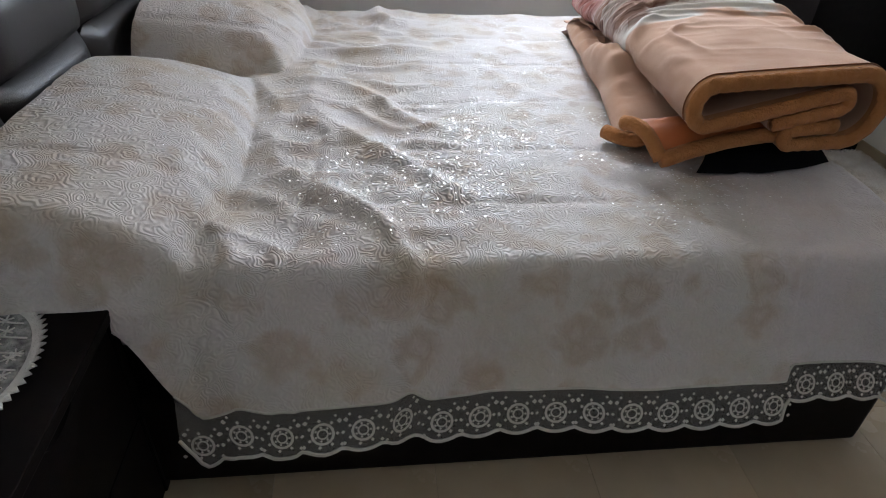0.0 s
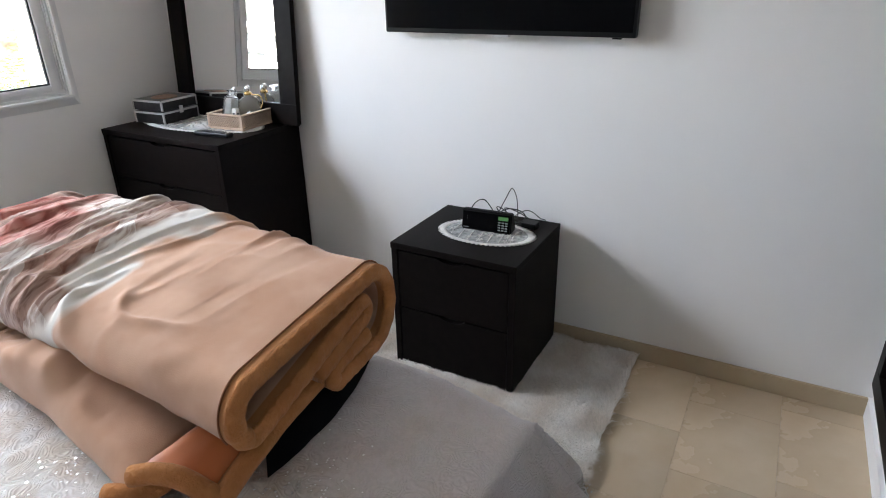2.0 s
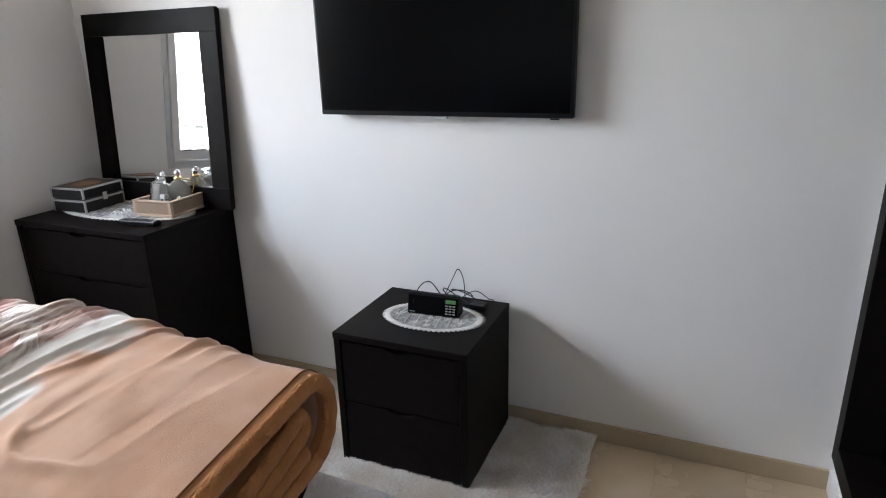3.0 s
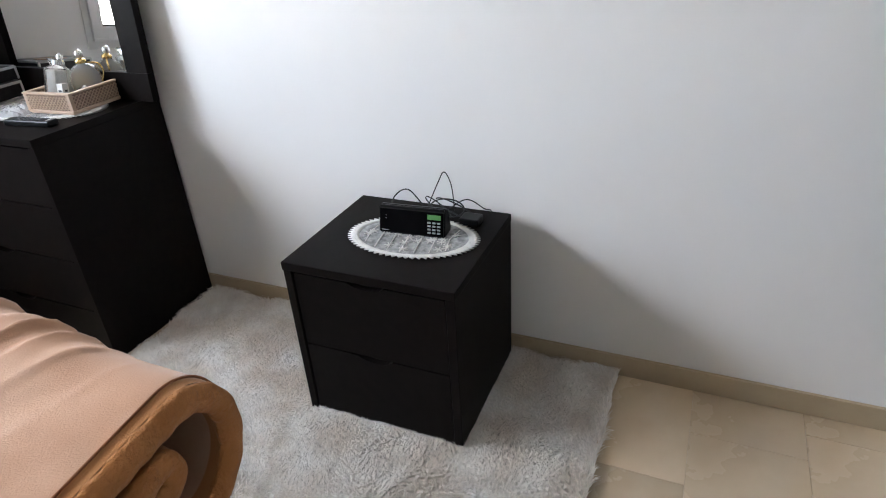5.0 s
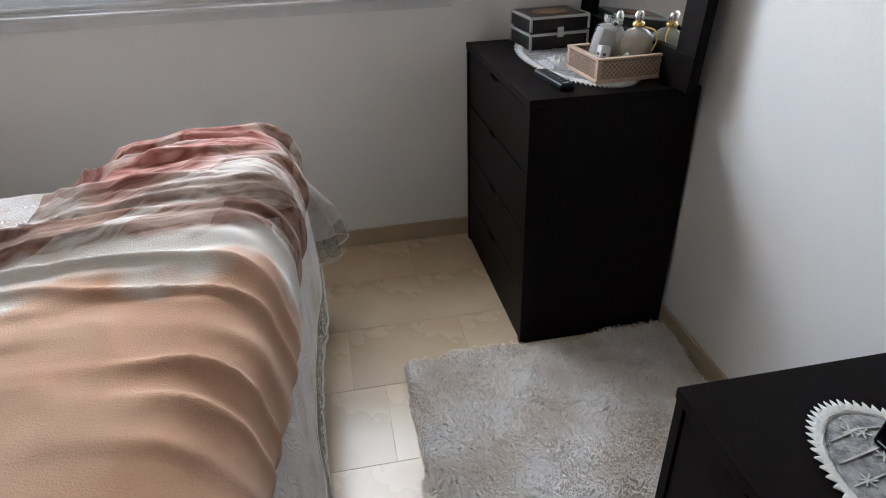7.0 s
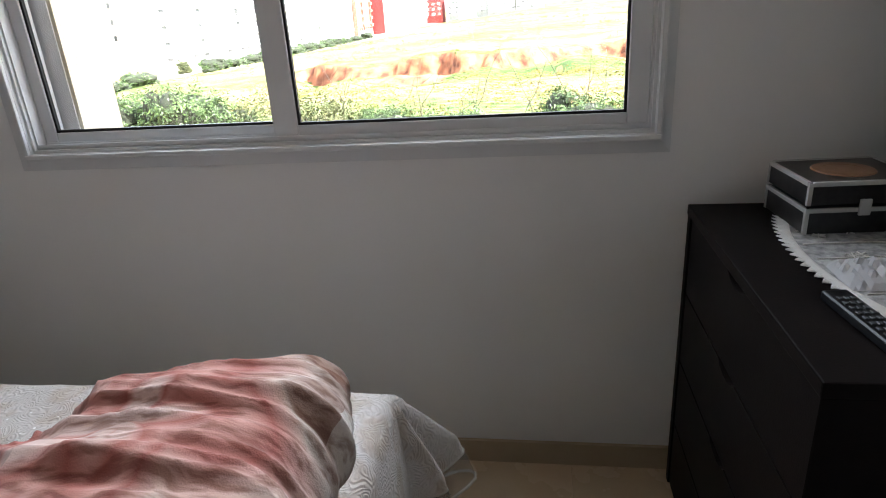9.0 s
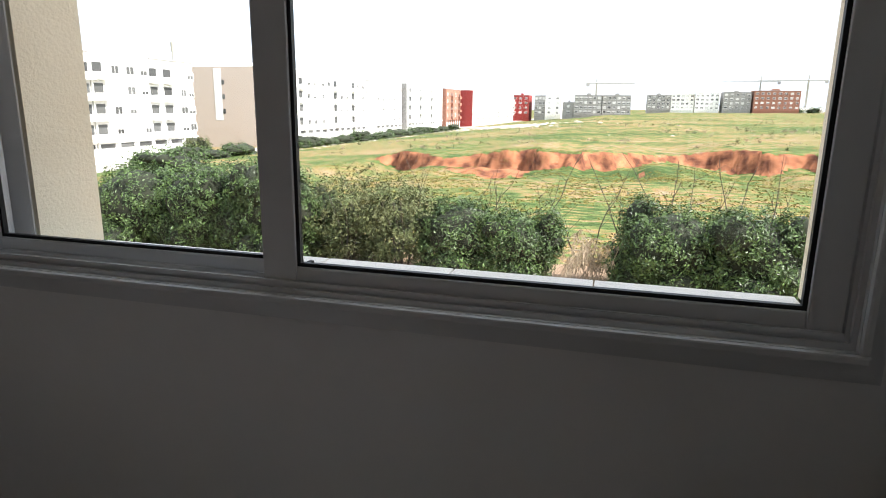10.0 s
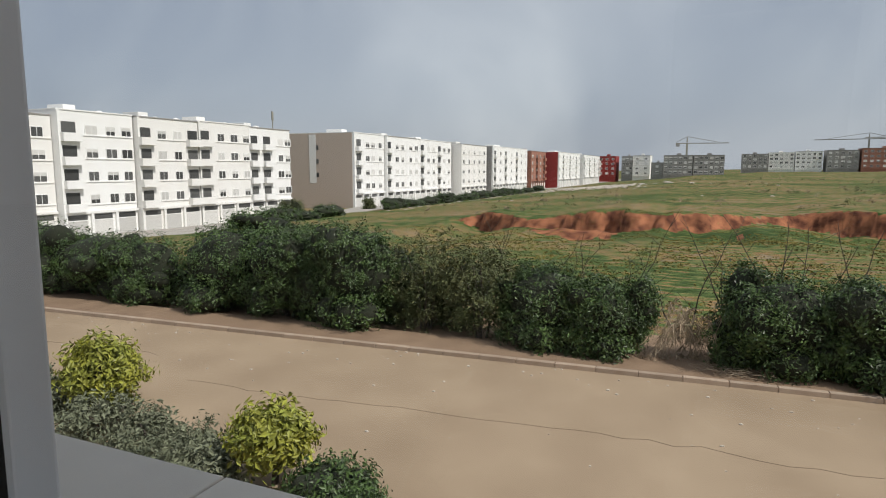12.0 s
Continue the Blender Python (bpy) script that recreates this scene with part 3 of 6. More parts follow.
def make_spread():
    L = 0.302
    NX, NY, NS = 210, 190, 22
    xs = list(np.linspace(BX0, BX1, NX)) + [BX1 + L * k / NS for k in range(1, NS + 1)]
    ys = [BY0 - L * k / NS for k in range(NS, 0, -1)] + list(np.linspace(BY0, BY1, NY)) + [BY1 + L * k / NS for k in range(1, NS + 1)]
    P = []
    for x in xs:
        row = []
        for y in ys:
            ox, oy = max(0.0, x - BX1), (y - BY0 if y < BY0 else max(0.0, y - BY1))
            d = math.hypot(ox, oy)
            if d > L:
                ox, oy = ox * L / d, oy * L / d
            row.append(drape(x, y, ox, oy))
        P.append(row)
    sp = thing("bedspread", (0, 0, 0), "cream embossed bedspread with sequins and lace border over the bed", "bedspread")
    part("cover", grid_mesh("cover", P, M_SPREAD), None, sp)
    # lace border: net with a scalloped edge and a row of flowers
    def hem(s):
        """Edge of the cloth by running length: south side, corner, foot, corner, north."""
        n1, c, n2 = BX1 - BX0, 0.35, BY1 - BY0
        if s < n1:
            return BX0 + s, BY0, 0.0, -1.0
        s -= n1
        if s < c:
            a = s / c * math.pi / 2
            return BX1, BY0, math.sin(a), -math.cos(a)
        s -= c
        if s < n2:
            return BX1, BY0 + s, 1.0, 0.0
        s -= n2
        a = min(s / c, 1) * math.pi / 2
        if s < c:
            return BX1, BY1, math.cos(a), math.sin(a)
        return BX1 - (s - c), BY1, 0.0, 1.0
    def lace_pt(s, d):
        x, y, ux, uy = hem(s + start)
        return Vector(drape(x + ux * d, y + uy * d, ux * d, uy * d))
    start = -2.955 - BX0
    total = 2.095 + 0.35 + 1.93 + 0.35 + 2.0 - start
    W = 0.098
    n = int(total / 0.012)
    P = [[lace_pt(total * i / n, L + W * k / 4 - (0.012 * (1 - abs(math.sin(math.pi * total * i / n / 0.085))) * (k == 4))) for k in range(5)] for i in range(n + 1)]
    lace = part("lace_border", grid_mesh("lace_border", [[tuple(p) for p in r] for r in P], M_NET), None, sp, "sheer lace border with embroidered flowers")
    # scalloped rim and flowers as fine raised thread
    tb = bmesh.new()
    tube(tb, [r[4] for r in P], 0.0042, 5)
    tube(tb, [r[0] + Vector((0, 0, 0.001)) for r in P], 0.0030, 5)
    part("rim", tb, M_LACE, lace)
    me = None
    fv, ff = [], []
    step = 0.085
    for k in range(int(total / step)):
        s = (k + 0.5) * step
        o = lace_pt(s, L + 0.052)
        tx = (lace_pt(s + 0.01, L + 0.052) - o).normalized()
        tz = (lace_pt(s, L + 0.062) - o).normalized()
        nn = tx.cross(tz).normalized()
        if (o - Vector((-2.2, -1.5, 0.3))).dot(nn) < 0:
            nn = -nn
        def put(pts):
            i0 = len(fv)
            for u, v in pts:
                fv.append(tuple(o + tx * u + tz * v + nn * 0.004))
            ff.append(tuple(range(i0, i0 + len(pts))))
        for r0, r1, m in ((0.020, 0.026, 14), (0.009, 0.013, 10)):
            for q in range(m):
                a, b = 2 * math.pi * q / m, 2 * math.pi * (q + 1) / m
                put([(r0 * math.cos(a), r0 * math.sin(a)), (r1 * math.cos(a), r1 * math.sin(a)), (r1 * math.cos(b), r1 * math.sin(b)), (r0 * math.cos(b), r0 * math.sin(b))])
        for q in range(7):
            a = 2 * math.pi * q / 7
            for rr, ww in ((0.016, 0.0035), (0.031, 0.0045)):
                c, d = rr * math.cos(a), rr * math.sin(a)
                put([(c - ww, d), (c, d - ww), (c + ww, d), (c, d + ww)])
        for sx in (-1, 1):
            for u, v, w in ((0.042, 0.0, 0.004), (0.036, -0.028, 0.006), (0.040, 0.026, 0.005), (0.028, -0.040, 0.004)):
                put([(sx * u - w, v), (sx * u, v - w), (sx * u + w, v), (sx * u, v + w)])
    me = bpy.data.meshes.new("flowers")
    me.from_pydata(fv, [], ff)
    me.materials.append(M_LACE)
    tagged(part("flowers", me, None, lace, "embroidered lace flowers"), kind="stuff")
    # sequins in loose clusters
    rnd = random.Random(4)
    sv, sf = [], []
    centres = [(rnd.uniform(-3.1, -1.5), rnd.uniform(-2.40, -0.7)) for _ in range(52)]
    for _ in range(2800):
        c = rnd.choice(centres)
        x, y = c[0] + rnd.gauss(0, 0.075), c[1] + rnd.gauss(0, 0.055)
        if not (BX0 + 0.15 < x < BX1 - 0.03 and BY0 + 0.02 < y < BY1 - 0.02):
            continue
        z = top_h(x, y) + 0.0035
        r = rnd.uniform(0.0019, 0.0032)
        nv = Vector((rnd.gauss(0, 0.24), rnd.gauss(0.04, 0.24), 1)).normalized()
        u = nv.orthogonal().normalized()
        w = nv.cross(u)
        i0 = len(sv)
        for q in range(6):
            a = q * math.pi / 3
            sv.append(tuple(Vector((x, y, z)) + r * (math.cos(a) * u + math.sin(a) * w)))
        sf.append(tuple(range(i0, i0 + 6)))
    me = bpy.data.meshes.new("sequins")
    me.from_pydata(sv, [], sf)
    me.materials.append(mat("sequin", (0.95, 0.95, 0.95), 0.3, metal=1.0))
    tagged(part("sequins", me, None, sp, "small shiny sequins"), kind="stuff")


make_spread()


# ---- folded blanket ----
def blanket_mat(patterned):
    m = bpy.data.materials.new("plush_blanket_print" if patterned else "plush_blanket")
    m.use_nodes = True
    n, l = m.node_tree.nodes, m.node_tree.links
    b = n["Principled BSDF"]
    b.inputs["Roughness"].default_value = 0.95
    b.inputs["Sheen Weight"].default_value = 0.22
    b.inputs["Sheen Roughness"].default_value = 0.4
    b.inputs["Specular IOR Level"].default_value = 0.05
    co = n.new("ShaderNodeTexCoord")
    base = n.new("ShaderNodeTexNoise")
    base.inputs["Scale"].default_value, base.inputs["Detail"].default_value = 5, 6
    l.new(co.outputs["Object"], base.inputs["Vector"])
    r0 = n.new("ShaderNodeValToRGB")
    r0.color_ramp.elements[0].position, r0.color_ramp.elements[0].color = 0.38, (0.51, 0.305, 0.205, 1)
    r0.color_ramp.elements[1].position, r0.color_ramp.elements[1].color = 0.66, (0.64, 0.420, 0.305, 1)
    l.new(base.outputs["Fac"], r0.inputs[0])
    last = r0.outputs[0]
    if patterned:
        sep = n.new("ShaderNodeSeparateXYZ")
        l.new(co.outputs["Object"], sep.inputs[0])

        def math_node(op, a, b=None, c=None):
            q = n.new("ShaderNodeMath")
            q.operation = op
            for k, v in enumerate((a, b, c)):
                if v is None:
                    continue
                if isinstance(v, (int, float)):
                    q.inputs[k].default_value = v
                else:
                    l.new(v, q.inputs[k])
            return q.outputs[0]

        def ramp(value, stops):
            q = n.new("ShaderNodeValToRGB")
            e = q.color_ramp.elements
            e[0].position, e[0].color = stops[0][0], (*stops[0][1], 1)
            e[1].position, e[1].color = stops[-1][0], (*stops[-1][1], 1)
            for p, c in stops[1:-1]:
                e.new(p).color = (*c, 1)
            l.new(value, q.inputs[0])
            return q.outputs[0]

        def blend(fac, a, b, kind="MIX"):
            q = n.new("ShaderNodeMixRGB")
            q.blend_type = kind
            if isinstance(fac, float):
                q.inputs[0].default_value = fac
            else:
                l.new(fac, q.inputs[0])
            l.new(a, q.inputs[1]); l.new(b, q.inputs[2])
            return q.outputs[0]

        # petals and leaves: warped cells, each with its own tint, dark at the rim
        wv = n.new("ShaderNodeTexNoise")
        wv.inputs["Scale"].default_value, wv.inputs["Detail"].default_value = 3.2, 3
        l.new(co.outputs["Object"], wv.inputs["Vector"])
        ad = n.new("ShaderNodeMixRGB"); ad.blend_type = "ADD"; ad.inputs[0].default_value = 0.20
        l.new(co.outputs["Object"], ad.inputs[1]); l.new(wv.outputs["Color"], ad.inputs[2])
        sq = n.new("ShaderNodeMapping")
        sq.inputs["Scale"].default_value = (0.62, 1.25, 0.5)
        sq.inputs["Rotation"].default_value = (0, 0, 0.35)
        l.new(ad.outputs[0], sq.inputs[0])
        vo = n.new("ShaderNodeTexVoronoi")
        vo.inputs["Scale"].default_value = 8.5
        l.new(sq.outputs[0], vo.inputs["Vector"])
        tint = n.new("ShaderNodeSeparateXYZ")
        l.new(vo.outputs["Color"], tint.inputs[0])
        cell = ramp(tint.outputs["X"], ((0.0, (0.72, 0.69, 0.66)), (0.48, (0.68, 0.63, 0.59)), (0.52, (0.30, 0.17, 0.13)), (0.70, (0.42, 0.27, 0.215)), (0.78, (0.52, 0.42, 0.37)), (1.0, (0.30, 0.175, 0.14))))
        rim = ramp(vo.outputs["Distance"], ((0.30, (1, 1, 1)), (0.62, (0.78, 0.70, 0.66)), (0.80, (0.55, 0.42, 0.38))))
        petals = blend(0.85, cell, rim, "MULTIPLY")
        # one large red bloom near the far end, its petals running out from the middle
        cen = n.new("ShaderNodeVectorMath"); cen.operation = "SUBTRACT"; cen.inputs[1].default_value = (0.16, 1.28, 0.45)
        l.new(ad.outputs[0], cen.inputs[0])
        cs = n.new("ShaderNodeSeparateXYZ")
        l.new(cen.outputs[0], cs.inputs[0])
        ang = math_node("ARCTAN2", cs.outputs["Y"], cs.outputs["X"])
        rad = math_node("SQRT", math_node("ADD", math_node("MULTIPLY", cs.outputs["X"], cs.outputs["X"]), math_node("MULTIPLY", cs.outputs["Y"], cs.outputs["Y"])))
        lobes = math_node("ABSOLUTE", math_node("SINE", math_node("MULTIPLY_ADD", ang, 2.5, math_node("MULTIPLY", rad, 7.0))))
        shape = math_node("MULTIPLY_ADD", lobes, -0.10, rad)
        bloom = ramp(shape, ((-0.05, (0.62, 0.47, 0.43)), (0.02, (0.58, 0.36, 0.32)), (0.05, (0.40, 0.15, 0.125)), (0.11, (0.54, 0.30, 0.26)), (0.16, (0.38, 0.14, 0.12)), (0.22, (0.60, 0.42, 0.37)), (0.25, (0.66, 0.59, 0.54))))
        fmask = n.new("ShaderNodeMapRange")
        fmask.inputs["From Min"].default_value, fmask.inputs["From Max"].default_value = 0.25, 0.235
        l.new(shape, fmask.inputs["Value"])
        fine_a = n.new("ShaderNodeMapping")
        fine_a.inputs["Scale"].default_value = (14, 85, 30)
        l.new(ad.outputs[0], fine_a.inputs[0])
        stw = n.new("ShaderNodeTexNoise")
        stw.inputs["Scale"].default_value, stw.inputs["Detail"].default_value = 1.0, 4
        l.new(fine_a.outputs[0], stw.inputs["Vector"])
        streak = ramp(stw.outputs["Fac"], ((0.38, (0.46, 0.35, 0.31)), (0.54, (1, 1, 1))))
        printed = blend(0.80, blend(fmask.outputs[0], petals, bloom), streak, "MULTIPLY")
        # the plain border gives way to a pale leaf edge and then the print
        edge = math_node("MULTIPLY_ADD", wv.outputs["Fac"], 0.42, sep.outputs["Y"])
        pale = n.new("ShaderNodeMapRange")
        pale.inputs["From Min"].default_value, pale.inputs["From Max"].default_value = 0.845, 0.87
        l.new(edge, pale.inputs["Value"])
        white = n.new("ShaderNodeRGB")
        white.outputs[0].default_value = (0.72, 0.69, 0.65, 1)
        with_print = blend(pale.outputs[0], white.outputs[0], printed)
        start = n.new("ShaderNodeMapRange")
        start.inputs["From Min"].default_value, start.inputs["From Max"].default_value = 0.775, 0.80
        l.new(edge, start.inputs["Value"])
        last = blend(start.outputs[0], last, with_print)
        # tan edging along the cut end
        sl = n.new("ShaderNodeMath"); sl.operation = "MULTIPLY_ADD"; sl.inputs[1].default_value = -0.10
        l.new(sep.outputs["X"], sl.inputs[0]); l.new(sep.outputs["Y"], sl.inputs[2])
        em = n.new("ShaderNodeMapRange")
        em.inputs["From Min"].default_value, em.inputs["From Max"].default_value = 0.020, 0.017
        l.new(sl.outputs[0], em.inputs["Value"])
        ex = n.new("ShaderNodeMixRGB")
        ex.inputs[2].default_value = (0.45, 0.21, 0.085, 1)
        l.new(em.outputs[0], ex.inputs[0]); l.new(last, ex.inputs[1])
        last = ex.outputs[0]
    l.new(last, b.inputs["Base Color"])
    pile = n.new("ShaderNodeTexNoise")
    pile.inputs["Scale"].default_value, pile.inputs["Detail"].default_value = 380, 4
    l.new(co.outputs["Object"], pile.inputs["Vector"])
    bp = n.new("ShaderNodeBump")
    bp.inputs["Strength"].default_value, bp.inputs["Distance"].default_value = 0.30, 0.003
    l.new(pile.outputs["Fac"], bp.inputs["Height"])
    l.new(bp.outputs[0], b.inputs["Normal"])
    return m


M_BLANKET = blanket_mat(True)
M_PLUSH = blanket_mat(False)
M_BINDING = mat("tan_plush_binding", (0.52, 0.235, 0.085), 0.9, var=(0.40, 0.165, 0.055), scale=18, bump=0.5, bump_scale=110, sheen=0.08, spec=0.15)
M_SEAM = mat("brown_seam", (0.27, 0.105, 0.042), 0.9)
M_SATIN = mat("orange_satin", (0.60, 0.19, 0.05), 0.5, var=(0.50, 0.14, 0.035), scale=12, sheen=0.3)


def rounded_loop(x0, x1, z0, z1, n=48):
    """Points round a flat rounded oblong, from the lower middle, anticlockwise."""
    r = (z1 - z0) / 2
    pts, s_flat = [], (x1 - x0) - 2 * r
    per = 2 * s_flat + 2 * math.pi * r
    for i in range(n):
        s = per * i / n
        if s < s_flat:
            pts.append((x0 + r + s, z0))
        elif s < s_flat + math.pi * r:
            a = (s - s_flat) / r - math.pi / 2
            pts.append((x1 - r + r * math.cos(a), z0 + r + r * math.sin(a)))
        elif s < 2 * s_flat + math.pi * r:
            pts.append((x1 - r - (s - s_flat - math.pi * r), z1))
        else:
            a = (s - 2 * s_flat - math.pi * r) / r + math.pi / 2
            pts.append((x0 + r + r * math.cos(a), z0 + r + r * math.sin(a)))
    return pts


def crease(x, y, seed, s):
    """Narrow soft ridges that wander and fade like gathered cloth."""
    f = abs(fbm(x, y, seed / s, s, 1))
    return max(0.0, 1 - 2.6 * f) ** 2 * (1.6 - 0.6 * max(0.0, 1 - 2.6 * f))


def make_blanket():
    """A thick plush blanket folded into layers; its length runs along local y."""
    bl = thing("blanket", pose(-1.545, -2.17, BTOP + 0.012), "folded peach plush blanket with a flower print and tan edging", "blanket")
    LEN = 1.41
    def end_y(x):
        return 0.10 * x
    def layer(name, x0, x1, z0, z1, label, lift=0.0, y_in=0.0, length=LEN, amp=1.0, seed=0.0):
        loop = rounded_loop(x0, x1, z0, z1, 72)
        NY = 90
        P = []
        for i in range(NY + 1):
            v = i / NY
            row = []
            # the ends are rounded off
            e = min(v, 1 - v)
            k = 1 - 0.10 * max(0, 1 - e / 0.025) ** 2
            for x, z in loop:
                cx, cz = (x0 + x1) / 2, (z0 + z1) / 2
                xx, zz = cx + (x - cx) * k, cz + (z - cz) * k
                y = end_y(x) + y_in + length * v
                up = max(0.0, (zz - z0) / (z1 - z0))
                slope = 0.06 * math.sin(math.pi * min(1, v * 1.05)) - 0.03 * v
                fold = 0.018 * math.sin(11 * v * (1 + 0.35 * xx) + 5 * xx + seed + 2 * fbm(xx, y, seed, 1.6, 2)) + 0.018 * fbm(xx * 1.2, y, seed, 4.2, 3)
                fold += 0.010 * fbm(xx, y * 2.2, seed + 4, 8, 2)
                win = sstep(0.05, 0.30, v)
                zz += up * (slope * amp + fold * amp * (0.35 + win))
                xx += 0.020 * amp * fbm(zz * 3, y, seed + 7, 3, 2) + (0.03 * math.sin(3.1 * v) if x > cx else 0.16 * v)
                row.append((xx, y, zz + lift))
            P.append(row)
        # close the ends
        for side in (0, -1):
            c = np.mean(np.array(P[side]), axis=0)
            inner = [tuple(np.array(p) * 0.05 + c * 0.95) for p in P[side]]
            P = [inner] + P if side == 0 else P + [inner]
        return part(name, grid_mesh(name, P, M_PLUSH, closed=True), None, bl, label)
    # one thick sheet folded in layers: over the top, round the west edge and back inside
    TH = 0.036
    def turn(cx, cz, r, a0, a1, n):
        return [(cx + r * math.cos(radians(a0 + (a1 - a0) * q / n)), cz + r * math.sin(radians(a0 + (a1 - a0) * q / n))) for q in range(n + 1)]
    def line(p, q, n):
        return [(p[0] + (q[0] - p[0]) * u / n, p[1] + (q[1] - p[1]) * u / n) for u in range(n)]
    mid = line((0.215, 0.124), (0.09, 0.119), 8) + turn(0.09, 0.100, 0.019, 90, 270, 8) + line((0.09, 0.081), (0.245, 0.080), 8)[1:] + turn(0.245, 0.165, 0.085, -90, 90, 30) + line((0.245, 0.250), (-0.165, 0.240), 56)[1:]
    mid += turn(-0.165, 0.190, 0.050, 90, 270, 22) + line((-0.165, 0.140), (0.20, 0.206), 22)[1:] + turn(0.20, 0.186, 0.020, 90, -90, 10) + line((0.20, 0.166), (0.00, 0.132), 10)[1:]
    M = np.array(mid)
    tan = np.gradient(M, axis=0)
    tan /= np.linalg.norm(tan, axis=1)[:, None]
    nor = np.stack([tan[:, 1], -tan[:, 0]], 1)
    z0, z1 = 0.060, 0.268
    def shaped(x, z, v, out, y_off=0.0):
        """Place of a point of the folded sheet: the roll sags to the west and its cloth is gathered in cross folds."""
        y = end_y(x) + y_off + LEN * v
        up = min(1.0, max(0.0, (z - z0) / (z1 - z0)))
        sag = 0.035 * math.sin(math.pi * min(1.0, 0.15 + v)) - 0.02 * v
        west = sstep(0.02, -0.24, x)
        flank = sstep(0.12, 0.30, x)
        north = sstep(0.30, 0.52, v)
        bend = 0.16 * x * x + 0.07 * x + 0.22 * west * (x + 0.02)
        r1 = crease(x * 0.22, (y + bend) * 1.15, 0.0, 4.6)
        r2 = crease(x * 0.20, (y + bend) * 1.3, 3.0, 12.5)
        r3 = crease(x * 0.9 - 0.55 * y, y * 0.85 + 0.75 * x, 6.0, 6.5)
        fold = 0.026 * r1 * max(0.10, north, 0.30 * flank * sstep(0.10, 0.3, v)) + 0.015 * r2 * max(0.12, sstep(0.20, 0.42, v), 0.8 * flank * sstep(0.08, 0.22, v))
        fold += 0.020 * r3 * max(west, 0.16) * sstep(0.06, 0.22, v) + 0.008 * fbm(x * 1.2, y * 1.4, 0.0, 3.0, 2) - 0.010
        zz = z + up * (sag + out * fold * sstep(0.01, 0.12, v))
        xx = x + 0.014 * out * fbm(z * 3, y, 7, 3.2, 2) * sstep(0, 0.1, v) + out * flank * 0.6 * fold * sstep(0.05, 0.2, v)
        xx += 0.03 * math.sin(3.1 * v) * (1 if x > 0 else 0.3) + (0.13 * v * (-x / 0.27) if x < 0 else 0.03 * v)
        zz -= up * (0.005 + 0.105 * v) * min(1.0, max(0.0, (0.14 - x) / 0.38)) ** 1.6
        end = max(0.0, (v - 0.80) / 0.20)
        return (xx * (1 - 0.14 * end ** 3), y, z0 + (zz - z0) * (1 - 0.24 * end ** 2.5))
    outer, inner = M + nor * TH / 2, M - nor * TH / 2
    loop = [(p, 1.0 if 16 < q < 130 else 0.3) for q, p in enumerate(outer)] + [(p, 0.3) for p in inner[::-1]]
    P = [[shaped(p[0], p[1], i / 240, out) for p, out in loop] for i in range(241)]
    part("folded_sheet", grid_mesh("folded_sheet", P, M_BLANKET, closed=True), None, bl, "printed plush cloth folded in layers")
    # plush binding sewn round the open end, puckered by its stitches
    eb = bmesh.new()
    fine_path = [mid[0]]
    for p, q in zip(mid, mid[1:]):
        n = max(1, int(math.hypot(q[0] - p[0], q[1] - p[1]) / 0.006))
        fine_path += [(p[0] + (q[0] - p[0]) * u / n, p[1] + (q[1] - p[1]) * u / n) for u in range(1, n + 1)]
    pts = [Vector(shaped(x, z, 0.0, 0.0, -0.004)) for x, z in fine_path]
    rings = []
    for i, p in enumerate(pts):
        d = (pts[min(i + 1, len(pts) - 1)] - pts[max(i - 1, 0)]).normalized()
        u = Vector((0, -1, 0))
        w = d.cross(u).normalized()
        rr = TH * 0.56 * (1 + 0.05 * math.sin(i * 1.35) + 0.05 * noise.noise(Vector((i * 0.15, 0, 0))))
        rings.append([eb.verts.new(p + 0.72 * rr * math.cos(2 * math.pi * k / 12) * u + rr * math.sin(2 * math.pi * k / 12) * w) for k in range(12)])
    for a, b in zip(rings, rings[1:]):
        for k in range(12):
            eb.faces.new((a[k], a[(k + 1) % 12], b[(k + 1) % 12], b[k]))
    eb.faces.new(rings[0][::-1]); eb.faces.new(rings[-1])
    part("edging", eb, M_BINDING, bl, "thick tan plush edging", smooth=True)
    seam = [Vector(shaped(outer[i][0] + nor[i][0] * 0.002, outer[i][1] + nor[i][1] * 0.002, 0.012, 0.0)) for i in range(28, 126)]
    part("seam", tube(bmesh.new(), seam, 0.0020, 6), M_SEAM, bl, "dark stitched seam", smooth=True)
    # lower layer that shows along the west side, plump at its near end
    layer("under_fold", -0.305, -0.02, 0.000, 0.074, "lower layer of the folded blanket", y_in=0.205, length=LEN - 0.28, amp=1.0, seed=5)
    rim = [(-0.322 + 0.125 * u, 0.178 - 0.03 * math.sin(math.pi * min(1.0, u * 1.1)) + 0.05 * (1 - u) ** 3, 0.022 + 0.012 * u) for u in np.linspace(0, 1, 16)]
    part("edging", tube(bmesh.new(), rim, 0.021, 12), M_BINDING, bl, smooth=True)
    # turned corner: orange lining between two bound edges
    tip, far_e, far_w = Vector((-0.238, 0.025, 0.026)), Vector((0.06, 0.035, 0.096)), Vector((-0.300, 0.165, 0.072))
    P = []
    for i in range(19):
        u = i / 18
        row = []
        for k in range(15):
            v = k / 14
            p = tip + (far_e - tip) * u + (far_w - tip) * v * (1 - 0.55 * u)
            p.z += 0.034 * math.sin(math.pi * min(1, v * 0.9 + 0.05)) * (1 - 0.6 * u) + 0.012 * math.sin(math.pi * u) + 0.006 * fbm(u, v, 2, 4, 2)
            row.append(tuple(p))
        P.append(row)
